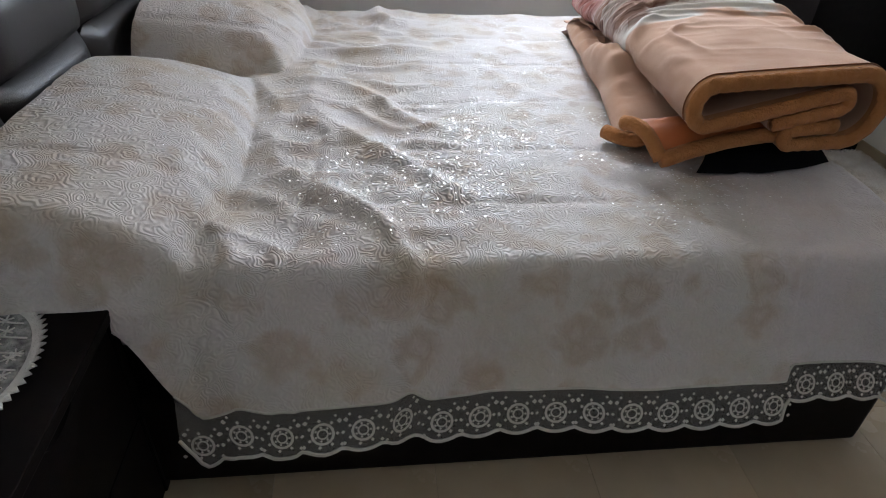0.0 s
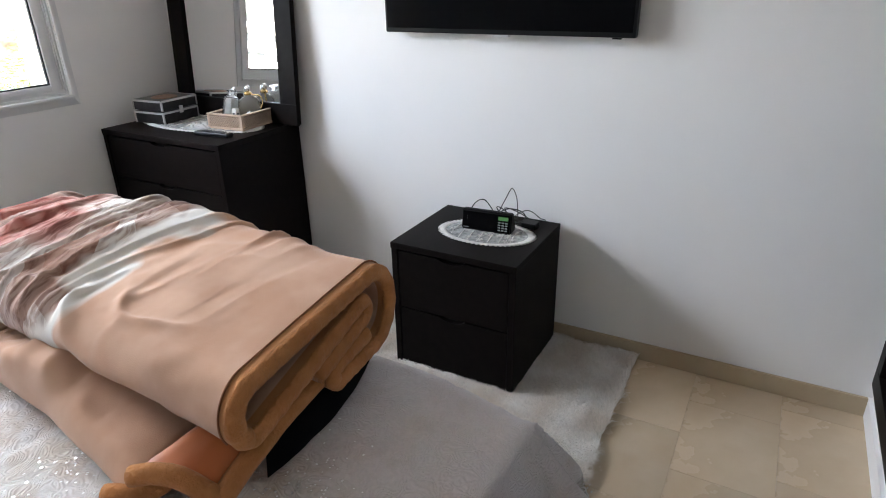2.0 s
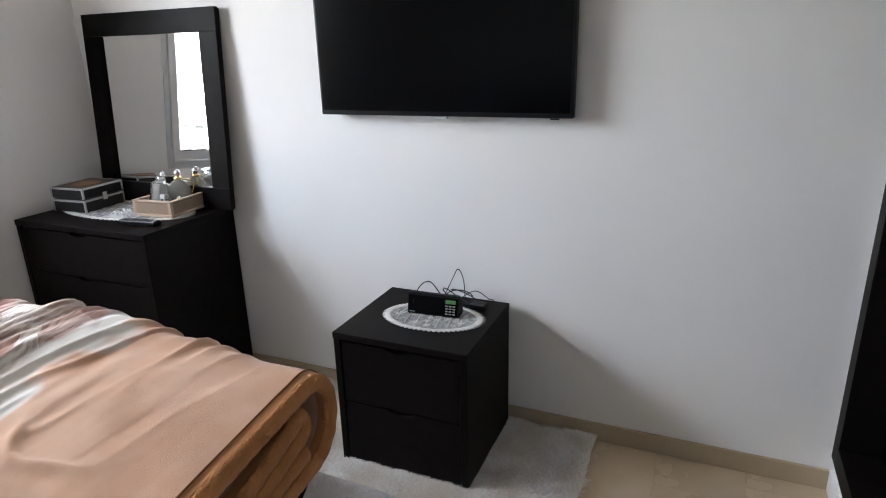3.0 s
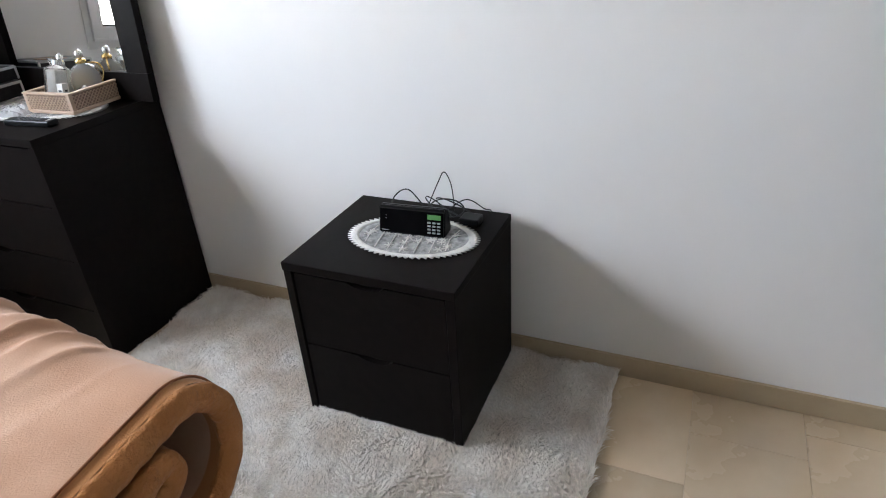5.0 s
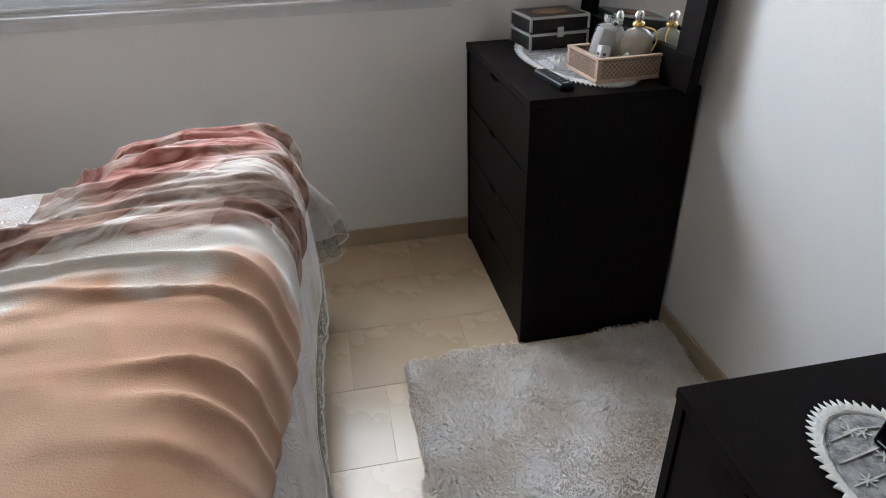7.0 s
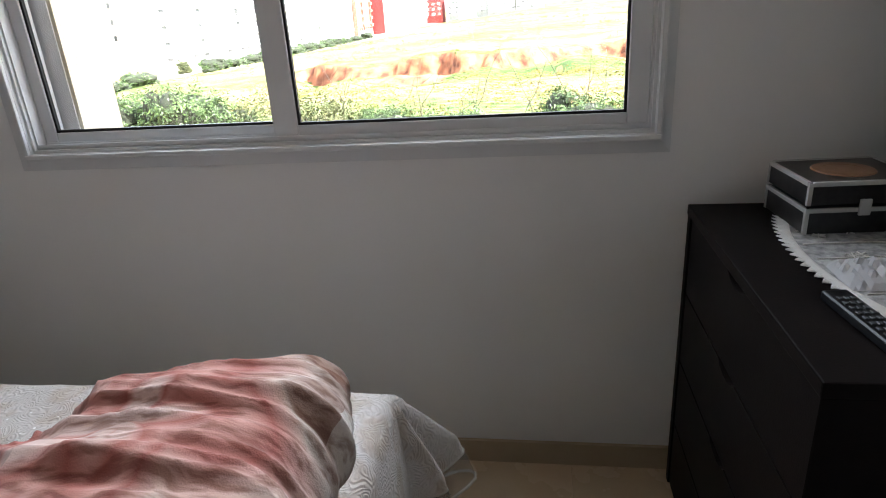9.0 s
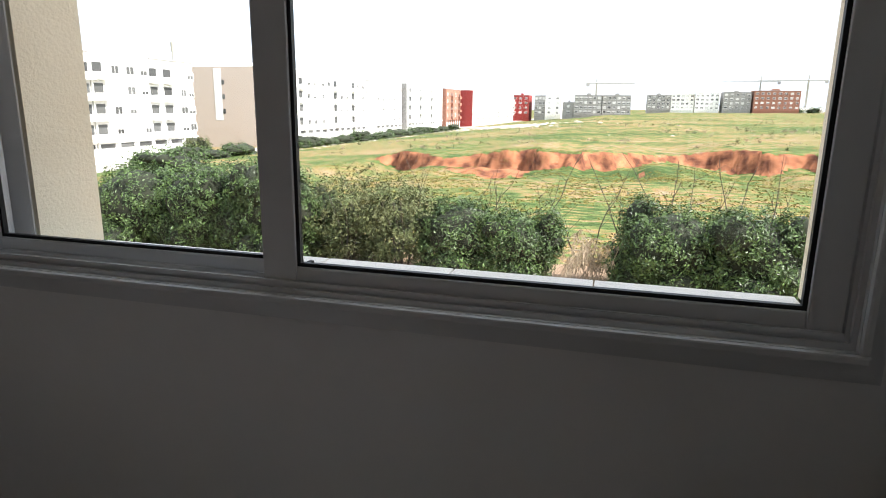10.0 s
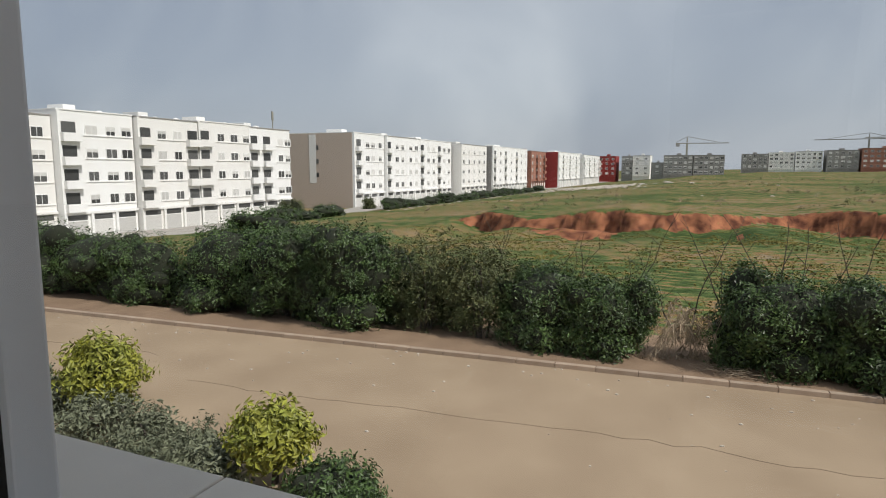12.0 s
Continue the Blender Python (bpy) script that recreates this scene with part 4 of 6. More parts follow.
    part("lining", grid_mesh("lining", P, M_SATIN), None, bl, "orange lining of a turned corner")
    part("edging", tube(bmesh.new(), [P[i][0] for i in range(19)], 0.022, 12), M_BINDING, bl, smooth=True)
    part("edging", tube(bmesh.new(), [P[0][k] for k in range(15)], 0.020, 12), M_BINDING, bl, smooth=True)
    return bl


make_blanket()

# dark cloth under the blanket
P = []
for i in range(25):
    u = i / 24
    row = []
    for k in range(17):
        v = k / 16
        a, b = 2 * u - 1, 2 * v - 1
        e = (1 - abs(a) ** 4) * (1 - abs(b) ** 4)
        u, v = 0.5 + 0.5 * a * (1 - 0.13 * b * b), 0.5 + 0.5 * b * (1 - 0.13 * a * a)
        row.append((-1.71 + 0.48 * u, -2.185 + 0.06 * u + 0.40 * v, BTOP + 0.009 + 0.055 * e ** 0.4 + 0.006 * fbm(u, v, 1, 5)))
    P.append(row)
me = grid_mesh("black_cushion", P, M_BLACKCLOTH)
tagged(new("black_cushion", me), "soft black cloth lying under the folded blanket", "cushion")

# ---- ground ----
def ground_z(x, y):
    left = 0.062 * min(x + 9, 0.0)
    left = max(left, -4.75) + 0.010 * max(x, 0) * (1 if x < 150 else 150 / x)
    far = 0.0075 * min(max(0.0, y - 80), 420) * sstep(-70, 40, x)
    z = (left + far) * sstep(19, 45, y)
    c = 66 + 4 * math.sin(0.16 * x) + 3 * noise.noise(Vector((x * 0.12, 3, 0))) + 2.4 * noise.noise(Vector((x * 0.33, 9, 0))) + 0.9 * noise.noise(Vector((x * 0.71, 2, 0))) + 0.5 * noise.noise(Vector((x * 1.9, 6, 0)))
    span = sstep(-32, -24, x) * sstep(48, 34, x)
    if y > 35 and y < 125:
        tall = 0.80 + 1.25 * max(-0.35, noise.noise(Vector((x * 0.13, 31, 0)))) + 0.25 * noise.noise(Vector((x * 0.6, 12, 0)))
        k = sstep(c - 0.45, c + 0.45 + 2.2 * max(0.0, noise.noise(Vector((x * 0.45, 21, 0)))), y)
        low = -tall * (1.35 * sstep(40, 60, y) - 0.45 * max(0, noise.noise(Vector((x * 0.3, y * 0.3, 2)))) * sstep(54, 60, y))
        z += span * (low * (1 - k) + (0.75 * tall + 0.25 * noise.noise(Vector((x * 0.2, 5, 0))) + 0.12 * noise.noise(Vector((x * 0.9, y * 0.6, 8)))) * sstep(110, 72, y) * k)
        z += 0.9 * math.exp(-((x + 13) / 4.5) ** 2 - ((y - 59) / 1.6) ** 2)
    z += 0.22 * noise.noise(Vector((x * 0.12, y * 0.12, 0))) * sstep(22, 45, y) + 0.09 * noise.noise(Vector((x * 0.6, y * 0.6, 4))) * sstep(22, 30, y) * sstep(300, 120, y)
    z += 0.9 * max(0, noise.noise(Vector((x * 0.05, y * 0.05, 7)))) * sstep(85, 120, y) * sstep(-60, -30, x)
    return -3.62 + z


def field_mat():
    m = bpy.data.materials.new("weedy_field")
    m.use_nodes = True
    n, l = m.node_tree.nodes, m.node_tree.links
    b = n["Principled BSDF"]
    b.inputs["Roughness"].default_value = 0.95
    b.inputs["Specular IOR Level"].default_value = 0.1
    co = n.new("ShaderNodeTexCoord")
    def nz(scale, detail, vec=None):
        t = n.new("ShaderNodeTexNoise")
        t.inputs["Scale"].default_value, t.inputs["Detail"].default_value = scale, detail
        l.new(vec or co.outputs["Object"], t.inputs["Vector"])
        return t
    mp = n.new("ShaderNodeMapping")
    mp.inputs["Scale"].default_value = (0.55, 1.25, 1)
    l.new(co.outputs["Object"], mp.inputs[0])
    a, c, d = nz(0.075, 8, mp.outputs[0]), nz(1.4, 9, mp.outputs[0]), nz(4.0, 9)
    r = n.new("ShaderNodeValToRGB")
    e = r.color_ramp.elements
    e[0].position, e[0].color = 0.41, (0.048, 0.080, 0.024, 1)
    e[1].position, e[1].color = 0.65, (0.34, 0.24, 0.15, 1)
    for p, col in ((0.465, (0.085, 0.122, 0.036, 1)), (0.50, (0.130, 0.160, 0.055, 1)), (0.53, (0.235, 0.170, 0.070, 1)), (0.555, (0.29, 0.165, 0.075, 1)), (0.585, (0.19, 0.165, 0.10, 1))):
        e.new(p).color = col
    mx = n.new("ShaderNodeMixRGB")
    mx.inputs[0].default_value = 0.58
    l.new(a.outputs["Fac"], mx.inputs[1]); l.new(c.outputs["Fac"], mx.inputs[2])
    l.new(mx.outputs[0], r.inputs[0])
    m2 = n.new("ShaderNodeMixRGB"); m2.blend_type = "OVERLAY"; m2.inputs[0].default_value = 0.6
    l.new(r.outputs[0], m2.inputs[1]); l.new(d.outputs["Fac"], m2.inputs[2])
    l.new(m2.outputs[0], b.inputs["Base Color"])
    bp = n.new("ShaderNodeBump")
    bp.inputs["Strength"].default_value, bp.inputs["Distance"].default_value = 0.8, 0.3
    l.new(d.outputs["Fac"], bp.inputs["Height"])
    l.new(bp.outputs[0], b.inputs["Normal"])
    return m


M_FIELD = field_mat()
M_RED = mat("red_earth", (0.40, 0.165, 0.085), 0.95, var=(0.10, 0.040, 0.026), scale=0.9, amount=0.30, bump=1.0, bump_scale=2.0, detail=9, spec=0.1)
M_DIRT = mat("dry_dirt", (0.30, 0.21, 0.14), 0.95, var=(0.22, 0.15, 0.10), scale=1.5, bump=0.6, bump_scale=12, detail=8, spec=0.1)
M_ROAD = mat("dusty_road", (0.385, 0.292, 0.198), 0.9, var=(0.30, 0.222, 0.148), scale=0.45, amount=0.35, bump=0.15, bump_scale=40, detail=9, spec=0.15)
M_KERB = mat("kerb_stone", (0.42, 0.33, 0.25), 0.9, var=(0.34, 0.25, 0.18), scale=3, per_object=0.12, bump=0.3, bump_scale=30)
M_STREET = mat("pale_street", (0.42, 0.39, 0.35), 0.95, var=(0.34, 0.31, 0.27), scale=0.3)
M_RUBBLE = mat("pale_rubble", (0.52, 0.47, 0.40), 0.9, var=(0.40, 0.34, 0.28), scale=2, per_object=0.15)

xs = sorted(set([-3000, -1500, -800, -500, -350, -260] + list(np.arange(-200, -40, 4.0)) + list(np.arange(-40, 52, 0.5)) + list(np.arange(52, 160, 5.0)) + [180, 240, 350, 600, 1200, 3000]))
ysg = sorted(set([-400, -100, -30, -9] + list(np.arange(0, 22, 1.0)) + list(np.arange(22, 56, 1.2)) + list(np.arange(56, 78, 0.3)) + list(np.arange(78, 130, 2.0)) + list(np.arange(130, 420, 10.0)) + [450, 500, 600, 800, 1200, 2000, 4000]))
P = [[(x, y, ground_z(x, y)) for y in ysg] for x in xs]
me = grid_mesh("ground", P, [M_FIELD, M_RED, M_DIRT, M_STREET])
for p in me.polygons:
    c = p.center
    if (50 < c.y < 110 and -34 < c.x < 50 and abs(p.normal.z) < 0.88) or math.hypot((c.x + 13) / 4.2, (c.y - 58.6) / 1.7) < 1 + 0.3 * noise.noise(c):
        p.material_index = 1
    elif c.y < 19.5:
        p.material_index = 2
    elif -80 < c.x < -65 and c.y > 30:
        p.material_index = 3
ground = tagged(new("ground", me), "open field of weeds and yellow flowers with a red earth cutting", "ground", kind="structure")

# road, slightly askew to the house
ROAD = pose(-0.54, 14.90, -3.60, 0, 0, 3.6)
road = new("road", grid_mesh("road", [[(x, y, 0.012 * noise.noise(Vector((x * 0.2, y * 0.2, 1)))) for y in np.linspace(-7.4, 0.0, 16)] for x in np.linspace(-120, 80, 200)], M_ROAD))
road.matrix_basis = ROAD
tagged(road, "dusty beige unmarked street", "road", kind="structure")
pav = solid("pavement", bxm(-120, 80, 0.17, 1.6, -0.2, 0.10), M_DIRT, "earth-covered strip behind the kerb", "pavement", kind="structure", at=ROAD)
kerb = solid("kerb", bxm(-120, 80, 0.03, 0.165, -0.2, 0.08), M_KERB, "row of low dusty kerb stones along the street", "kerb", kind="structure", at=ROAD)
kmesh = to_mesh("kerb_stone", bxm(0.008, 0.992, 0.0, 0.172, -0.15, 0.115, 0.014), M_KERB)
for k in range(-34, 14):
    part("kerb_stone", kmesh, None, kerb, at=pose(k, 0.012 * noise.noise(Vector((k * 1.7, 0, 0))), 0.008 * noise.noise(Vector((k * 1.3, 5, 0))), 0, 0, 0.5 * noise.noise(Vector((k, 9, 0)))))

# hairline cracks in the road and small stones on it
rnd = random.Random(52)
M_CRACK = mat("road_crack", (0.22, 0.16, 0.11), 0.95)
cr = thing("road_cracks", ROAD, "thin dark cracks in the street surface", "cracks", kind="stuff")
cb = bmesh.new()
for x0, y0, dx, n_ in ((-12, -3.9, 0.45, 34), (-24, -2.3, 0.45, 22)):
    p = Vector((x0, y0, 0.009))
    pts = [p.copy()]
    for _ in range(n_):
        p = p + Vector((dx, rnd.gauss(0, 0.09), 0))
        pts.append(p.copy())
    for q in pts:
        q.z = 0.004 + 0.012 * noise.noise(Vector((q.x * 0.2, q.y * 0.2, 1)))
    tube(cb, pts, 0.005, 4)
part("crack_lines", cb, M_CRACK, cr)
st = thing("road_pebbles", ROAD, "small pale stones scattered on the street", "stones", kind="stuff")
pb = bmesh.new()
for _ in range(170):
    x, y, r = rnd.uniform(-26, 8), -abs(rnd.gauss(0, 2.2)) - 0.05, rnd.uniform(0.012, 0.035)
    q = bmesh.ops.create_icosphere(pb, subdivisions=1, radius=r)
    zz = 0.012 * noise.noise(Vector((x * 0.2, y * 0.2, 1)))
    for v in q["verts"]:
        v.co = Vector((v.co.x * 1.4 + x, v.co.y + y, v.co.z * 0.6 + zz + r * 0.3))
part("stones", pb, M_RUBBLE, st)


# ---- plants ----
M_LEAF = mat("dark_shrub_leaf", (0.036, 0.066, 0.020), 0.45, var=(0.080, 0.130, 0.034), scale=1.2, per_island=0.6, spec=0.45)
M_LEAF2 = mat("olive_shrub_leaf", (0.075, 0.105, 0.036), 0.6, var=(0.135, 0.135, 0.062), scale=1.2, per_island=0.4, spec=0.3)
M_LEAFY = mat("yellow_green_leaf", (0.33, 0.32, 0.045), 0.5, var=(0.17, 0.20, 0.035), scale=2.0, per_island=0.35, spec=0.4)
M_LEAFS = mat("silver_shrub_leaf", (0.20, 0.21, 0.14), 0.7, var=(0.13, 0.15, 0.09), scale=2.5, per_island=0.35, spec=0.2)
# near-black colour that paints the shade inside the crowns
M_CORE = mat("crown_shade_dark", (0.014, 0.020, 0.009), 0.95, var=(0.022, 0.024, 0.012), scale=5)
M_BARK = mat("grey_bark", (0.10, 0.08, 0.06), 0.95, var=(0.06, 0.05, 0.04), scale=8, bump=0.5, bump_scale=40)
M_DRY = mat("dry_frond", (0.46, 0.37, 0.26), 0.9, var=(0.24, 0.18, 0.12), scale=6, per_island=0.3)


def crown_mesh(name, blobs, n, size, material, seed, shell=0.30, narrow=0.42):
    """Many small folded leaves spread through the outer shell of a few overlapping lumps."""
    rng = np.random.default_rng(seed)
    B = np.array(blobs, float)
    w = (B[:, 3] * B[:, 4] + B[:, 3] * B[:, 5] + B[:, 4] * B[:, 5])
    k = rng.choice(len(B), n, p=w / w.sum())
    d = rng.normal(size=(n, 3))
    d /= np.linalg.norm(d, axis=1)[:, None]
    lump = 1 + 0.10 * np.sin(d[:, 0] * 7 + k) * np.sin(d[:, 1] * 6 + 2 * k) + 0.07 * np.sin(d[:, 2] * 13 + 3 * d[:, 0] * 5 + k)
    r = lump * (1 - shell * rng.random(n) ** 2 + 0.10 * rng.random(n) ** 6)
    p = B[k, :3] + B[k, 3:] * d * r[:, None]
    # most leaves gather in tufts that stand off the surface
    nt = max(12, n // 34)
    j = rng.integers(0, nt, n)
    tuft = rng.random(n) < 0.72
    pick = rng.choice(n, nt)
    src = pick[j]
    out = p[src] + d[src] * (size * 0.9)
    p = np.where(tuft[:, None], out + rng.normal(scale=size * 0.85, size=(n, 3)), p)
    d = np.where(tuft[:, None], d[src], d)
    nrm = d + rng.normal(scale=0.55, size=(n, 3)) + np.array([0, 0, 0.25])
    nrm /= np.linalg.norm(nrm, axis=1)[:, None]
    t = np.cross(nrm, rng.normal(size=(n, 3)))
    t /= np.linalg.norm(t, axis=1)[:, None]
    s = np.cross(nrm, t)
    L = size * (0.6 + 0.8 * rng.random(n))[:, None]
    W = L * narrow
    V = np.stack([p - t * L * 0.5, p + s * W * 0.5 + nrm * L * 0.05, p + t * L * 0.5 - nrm * L * 0.12, p - s * W * 0.5 + nrm * L * 0.05], 1).reshape(-1, 3)
    F = np.arange(4 * n).reshape(n, 4)
    me = bpy.data.meshes.new(name)
    me.from_pydata(V.tolist(), [], F.tolist())
    me.materials.append(material)
    return me


# Added solid lumps, coloured dark as the shade between the leaves.
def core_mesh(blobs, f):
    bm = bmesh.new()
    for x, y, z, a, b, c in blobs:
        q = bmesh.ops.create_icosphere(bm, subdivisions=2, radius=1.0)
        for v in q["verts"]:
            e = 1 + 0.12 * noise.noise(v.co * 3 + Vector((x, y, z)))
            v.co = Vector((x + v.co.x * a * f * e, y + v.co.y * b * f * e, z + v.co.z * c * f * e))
    return to_mesh("shade_core", bm, M_CORE, True)


def shrub(x, y, w, h, seed, label, material=M_LEAF, n=9000, size=0.13, dense=0.86, name="shrub", category="shrub", group="shrubs along the street", zb=-3.52, depth=None, stems=True):
    rnd = random.Random(seed)
    depth = depth or w * 0.75
    blobs = [(0, 0, h * 0.52, w * 0.85, depth * 0.9, h * 0.46)]
    for _ in range(13):
        a = rnd.uniform(0, 6.28)
        r = rnd.uniform(0.45, 0.78)
        blobs.append((w * r * math.cos(a), depth * r * math.sin(a), h * rnd.uniform(0.20, 0.80), w * rnd.uniform(0.20, 0.42), depth * rnd.uniform(0.25, 0.45), h * rnd.uniform(0.13, 0.28)))
    for _ in range(7):
        a = rnd.uniform(0, 6.28)
        blobs.append((w * 0.62 * math.cos(a), depth * 0.7 * math.sin(a), h * 0.16, w * rnd.uniform(0.28, 0.4), depth * rnd.uniform(0.3, 0.42), h * 0.17))
    t = thing(name, (x, y, zb), label, category, group)
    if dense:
        part("shade_core", core_mesh(blobs, dense), None, t)
    tagged(part("crown", crown_mesh("crown", blobs, n, size, material, seed), None, t), kind="stuff")
    if stems:
        for k in range(4):
            a = rnd.uniform(0, 6.28)
            top = Vector((w * 0.5 * math.cos(a), depth * 0.5 * math.sin(a), h * 0.75))
            part("stem", tube(bmesh.new(), [(0.15 * math.cos(a), 0.15 * math.sin(a), -0.1), top * 0.5 + Vector((0.05, 0.04, 0)), top], 0.045, 6, 0.012), M_BARK, t)
    return t


DARK = "dense dark green shrub growing behind the kerb"
for i, (x, y, w, h) in enumerate(((-33.5, 17.4, 2.3, 2.6), (-29.8, 17.2, 2.2, 2.5), (-26.2, 17.0, 2.1, 2.3), (-23.0, 16.9, 1.9, 2.0), (-20.2, 16.8, 1.6, 1.9), (-16.8, 17.1, 2.0, 2.9),
                                  (-14.0, 17.0, 1.9, 3.15), (-11.4, 17.0, 1.8, 3.15), (-5.2, 17.0, 1.45, 2.25), (-3.55, 16.8, 1.2, 2.0), (0.55, 17.0, 1.5, 2.35), (2.7, 17.1, 1.6, 2.3),
                                  (5.3, 17.4, 1.8, 2.4), (8.4, 17.6, 1.9, 2.4), (11.6, 17.8, 1.9, 2.3))):
    shrub(x, y - 0.55, w * 1.03, h + (0.45 if x < -18 else 0.0), 20 + i, DARK, n=30000 if -18 < x < 5 else 15000, size=0.10)
for i, (x, y, w, h) in enumerate(((-9.1, 17.3, 1.25, 2.95), (-7.2, 17.1, 1.35, 2.85))):
    shrub(x, y - 0.5, w, h, 60 + i, "sparse olive shrub with bare brown twigs showing", M_LEAF2, n=6500, size=0.11, dense=0.0)
for i, (x, y, w, h) in enumerate(((-8.2, 17.9, 1.2, 2.3), (-10.2, 17.8, 1.2, 2.6))):
    shrub(x, y, w, h, 70 + i, "sparse olive shrub with bare brown twigs showing", M_LEAF2, n=5000, size=0.11, dense=0.5)

# bare branches rising out of the shrubs
rnd = random.Random(11)
bb = thing("bare_branches", (0, 17.2, -3.5), "thin leafless branches standing above the shrubs", "branches")
for k in range(30):
    x = rnd.choice((rnd.uniform(-8.5, -3.0), rnd.uniform(-2.6, 6.5)))
    lean, hh = rnd.uniform(-0.95, 0.7), rnd.uniform(2.2, 3.6)
    pts = [Vector((x, rnd.uniform(-0.5, 0.6), 0.2))]
    for s in range(7):
        pts.append(pts[-1] + Vector((lean * hh / 8 + rnd.gauss(0, 0.06), rnd.gauss(0, 0.05), hh / 7)))
    bm = tube(bmesh.new(), pts, 0.024, 5, 0.006)
    for s in range(2, 7):
        d = Vector((rnd.gauss(0, 0.35), rnd.gauss(0, 0.2), 0.45))
        tube(bm, [pts[s], pts[s] + d * 0.6 + Vector((0.03, 0, 0)), pts[s] + d * 1.1], 0.009, 4, 0.003)
    part("branch", bm, M_BARK, bb)

# dry palm fronds lying in the gap
fr = thing("dead_palm_fronds", (-1.55, 16.1, -3.5), "heap of dry tan palm fronds hanging in the gap", "palm fronds")
for k in range(46):
    a = rnd.uniform(0, 6.28)
    o = Vector((rnd.gauss(0, 0.45), rnd.uniform(0.0, 0.7), rnd.uniform(0.5, 1.5)))
    reach = rnd.uniform(0.4, 1.1)
    pts = [o + Vector((math.cos(a) * reach * u, math.sin(a) * reach * u * 0.6, 0.35 * u - 1.7 * u * u * rnd.uniform(0.6, 1.0))) for u in (0, 0.25, 0.5, 0.75, 1.0)]
    for p in pts:
        p.z = max(p.z, 0.03)
    bm = tube(bmesh.new(), pts, 0.014, 4, 0.004)
    for p in pts[1:]:
        for q in range(7):
            tube(bm, [p, p + Vector((rnd.gauss(0, 0.13), rnd.gauss(0, 0.10), -0.22 + rnd.gauss(0, 0.08)))], 0.009, 3, 0.002)
    part("frond", bm, M_DRY, fr)
fr2 = thing("dry_twigs", (-0.4, 15.35, -3.5), "small pile of dry grey twigs on the kerb", "twigs")
bm = bmesh.new()
for k in range(120):
    o = Vector((rnd.gauss(0, 0.5), rnd.gauss(0.1, 0.15), rnd.uniform(0.0, 0.16)))
    tube(bm, [o, o + Vector((rnd.gauss(0, 0.18), rnd.gauss(0, 0.12), rnd.uniform(0.0, 0.08)))], 0.008, 3, 0.003)
tagged(part("twigs", bm, M_DRY, fr2), kind="stuff")

# clipped garden plants in front of the house
def ball_plant(x, y, rx, rz, seed, zc):
    t = thing("topiary", (x, y, -3.6), "clipped ball-shaped shrub with bright yellow-green leaves", "topiary", "clipped garden shrubs")
    blobs = [(0, 0, zc, rx, rx, rz), (0.25 * rx, -0.2 * rx, zc + 0.2 * rz, rx * 0.7, rx * 0.7, rz * 0.75), (-0.3 * rx, 0.1, zc - 0.15 * rz, rx * 0.65, rx * 0.7, rz * 0.7)]
    part("trunk", tube(bmesh.new(), [(0, 0, 0), (0.03, 0.02, zc * 0.5), (0, 0, zc)], 0.06, 8, 0.03), M_BARK, t)
    part("shade_core", core_mesh(blobs, 0.80), None, t)
    tagged(part("crown", crown_mesh("crown", blobs, 8000, 0.125, M_LEAFY, seed, 0.40, 0.45), None, t), kind="stuff")


ball_plant(-12.45, 8.25, 0.64, 0.60, 5, 0.80)
ball_plant(-7.25, 7.2, 0.45, 0.29, 6, 0.80)
for i, (x, y, w, h) in enumerate(((-11.4, 7.4, 0.9, 0.65), (-10.2, 7.3, 0.8, 0.5), (-9.1, 7.15, 0.75, 0.45), (-8.2, 6.6, 0.7, 0.5), (-13.6, 7.7, 0.9, 0.7))):
    shrub(x, y, w, h, 90 + i, "low feathery silver-green shrub in the flower bed", M_LEAFS, 3200, 0.10, 0.0, "low_shrub", "shrub", "low shrubs in the bed", -3.6, stems=True)
shrub(-6.1, 7.0, 0.75, 0.5, 99, "low clipped dark green hedge plant", M_LEAF, 5000, 0.09, 0.88, "low_hedge", "hedge", "", -3.6, stems=False)
shrub(-5.3, 6.6, 0.6, 0.4, 98, "low clipped dark green hedge plant", M_LEAF, 3500, 0.09, 0.88, "low_hedge", "hedge", "", -3.6, stems=False)

# hedges along the far street
for i, y in enumerate((70, 76, 82, 90, 112, 121, 129, 137, 145, 153, 161, 169, 177, 185, 195, 206, 218)):
    x = -62 if y < 100 else -61 + 0.02 * (y - 112)
    shrub(x, y, 2.2, 2.0 + 0.4 * math.sin(i * 2.1), 120 + i, "dark clipped hedge along the far street", M_LEAF, 2200, 0.30, 0.92, "street_hedge", "hedge", "hedges along the far street", ground_z(x, y) - 0.1, depth=4.6, stems=False)
for i, (x, y, w, h) in enumerate(((-73, 92, 1.3, 2.9), (-73.5, 96, 1.5, 3.2), (-70, 117, 1.5, 2.6), (-38, 45, 3.4, 3.0), (-44, 50, 3.2, 2.8))):
    shrub(x, y, w, h, 150 + i, "small street tree with a rounded crown", M_LEAF2 if i < 3 else M_LEAF, 2600, 0.30, 0.7, "street_tree", "tree", "", ground_z(x, y) - 0.1)
for i, (x, y, w, h) in enumerate(((108, 452, 3, 3), (118, 455, 4, 3), (133, 460, 5, 3.5), (150, 460, 5, 3.5))):
    shrub(x, y, w, h, 170 + i, "distant dark tree at the edge of the field", M_LEAF, 900, 0.8, 0.85, "distant_tree", "tree", "", ground_z(x, y) - 0.2)


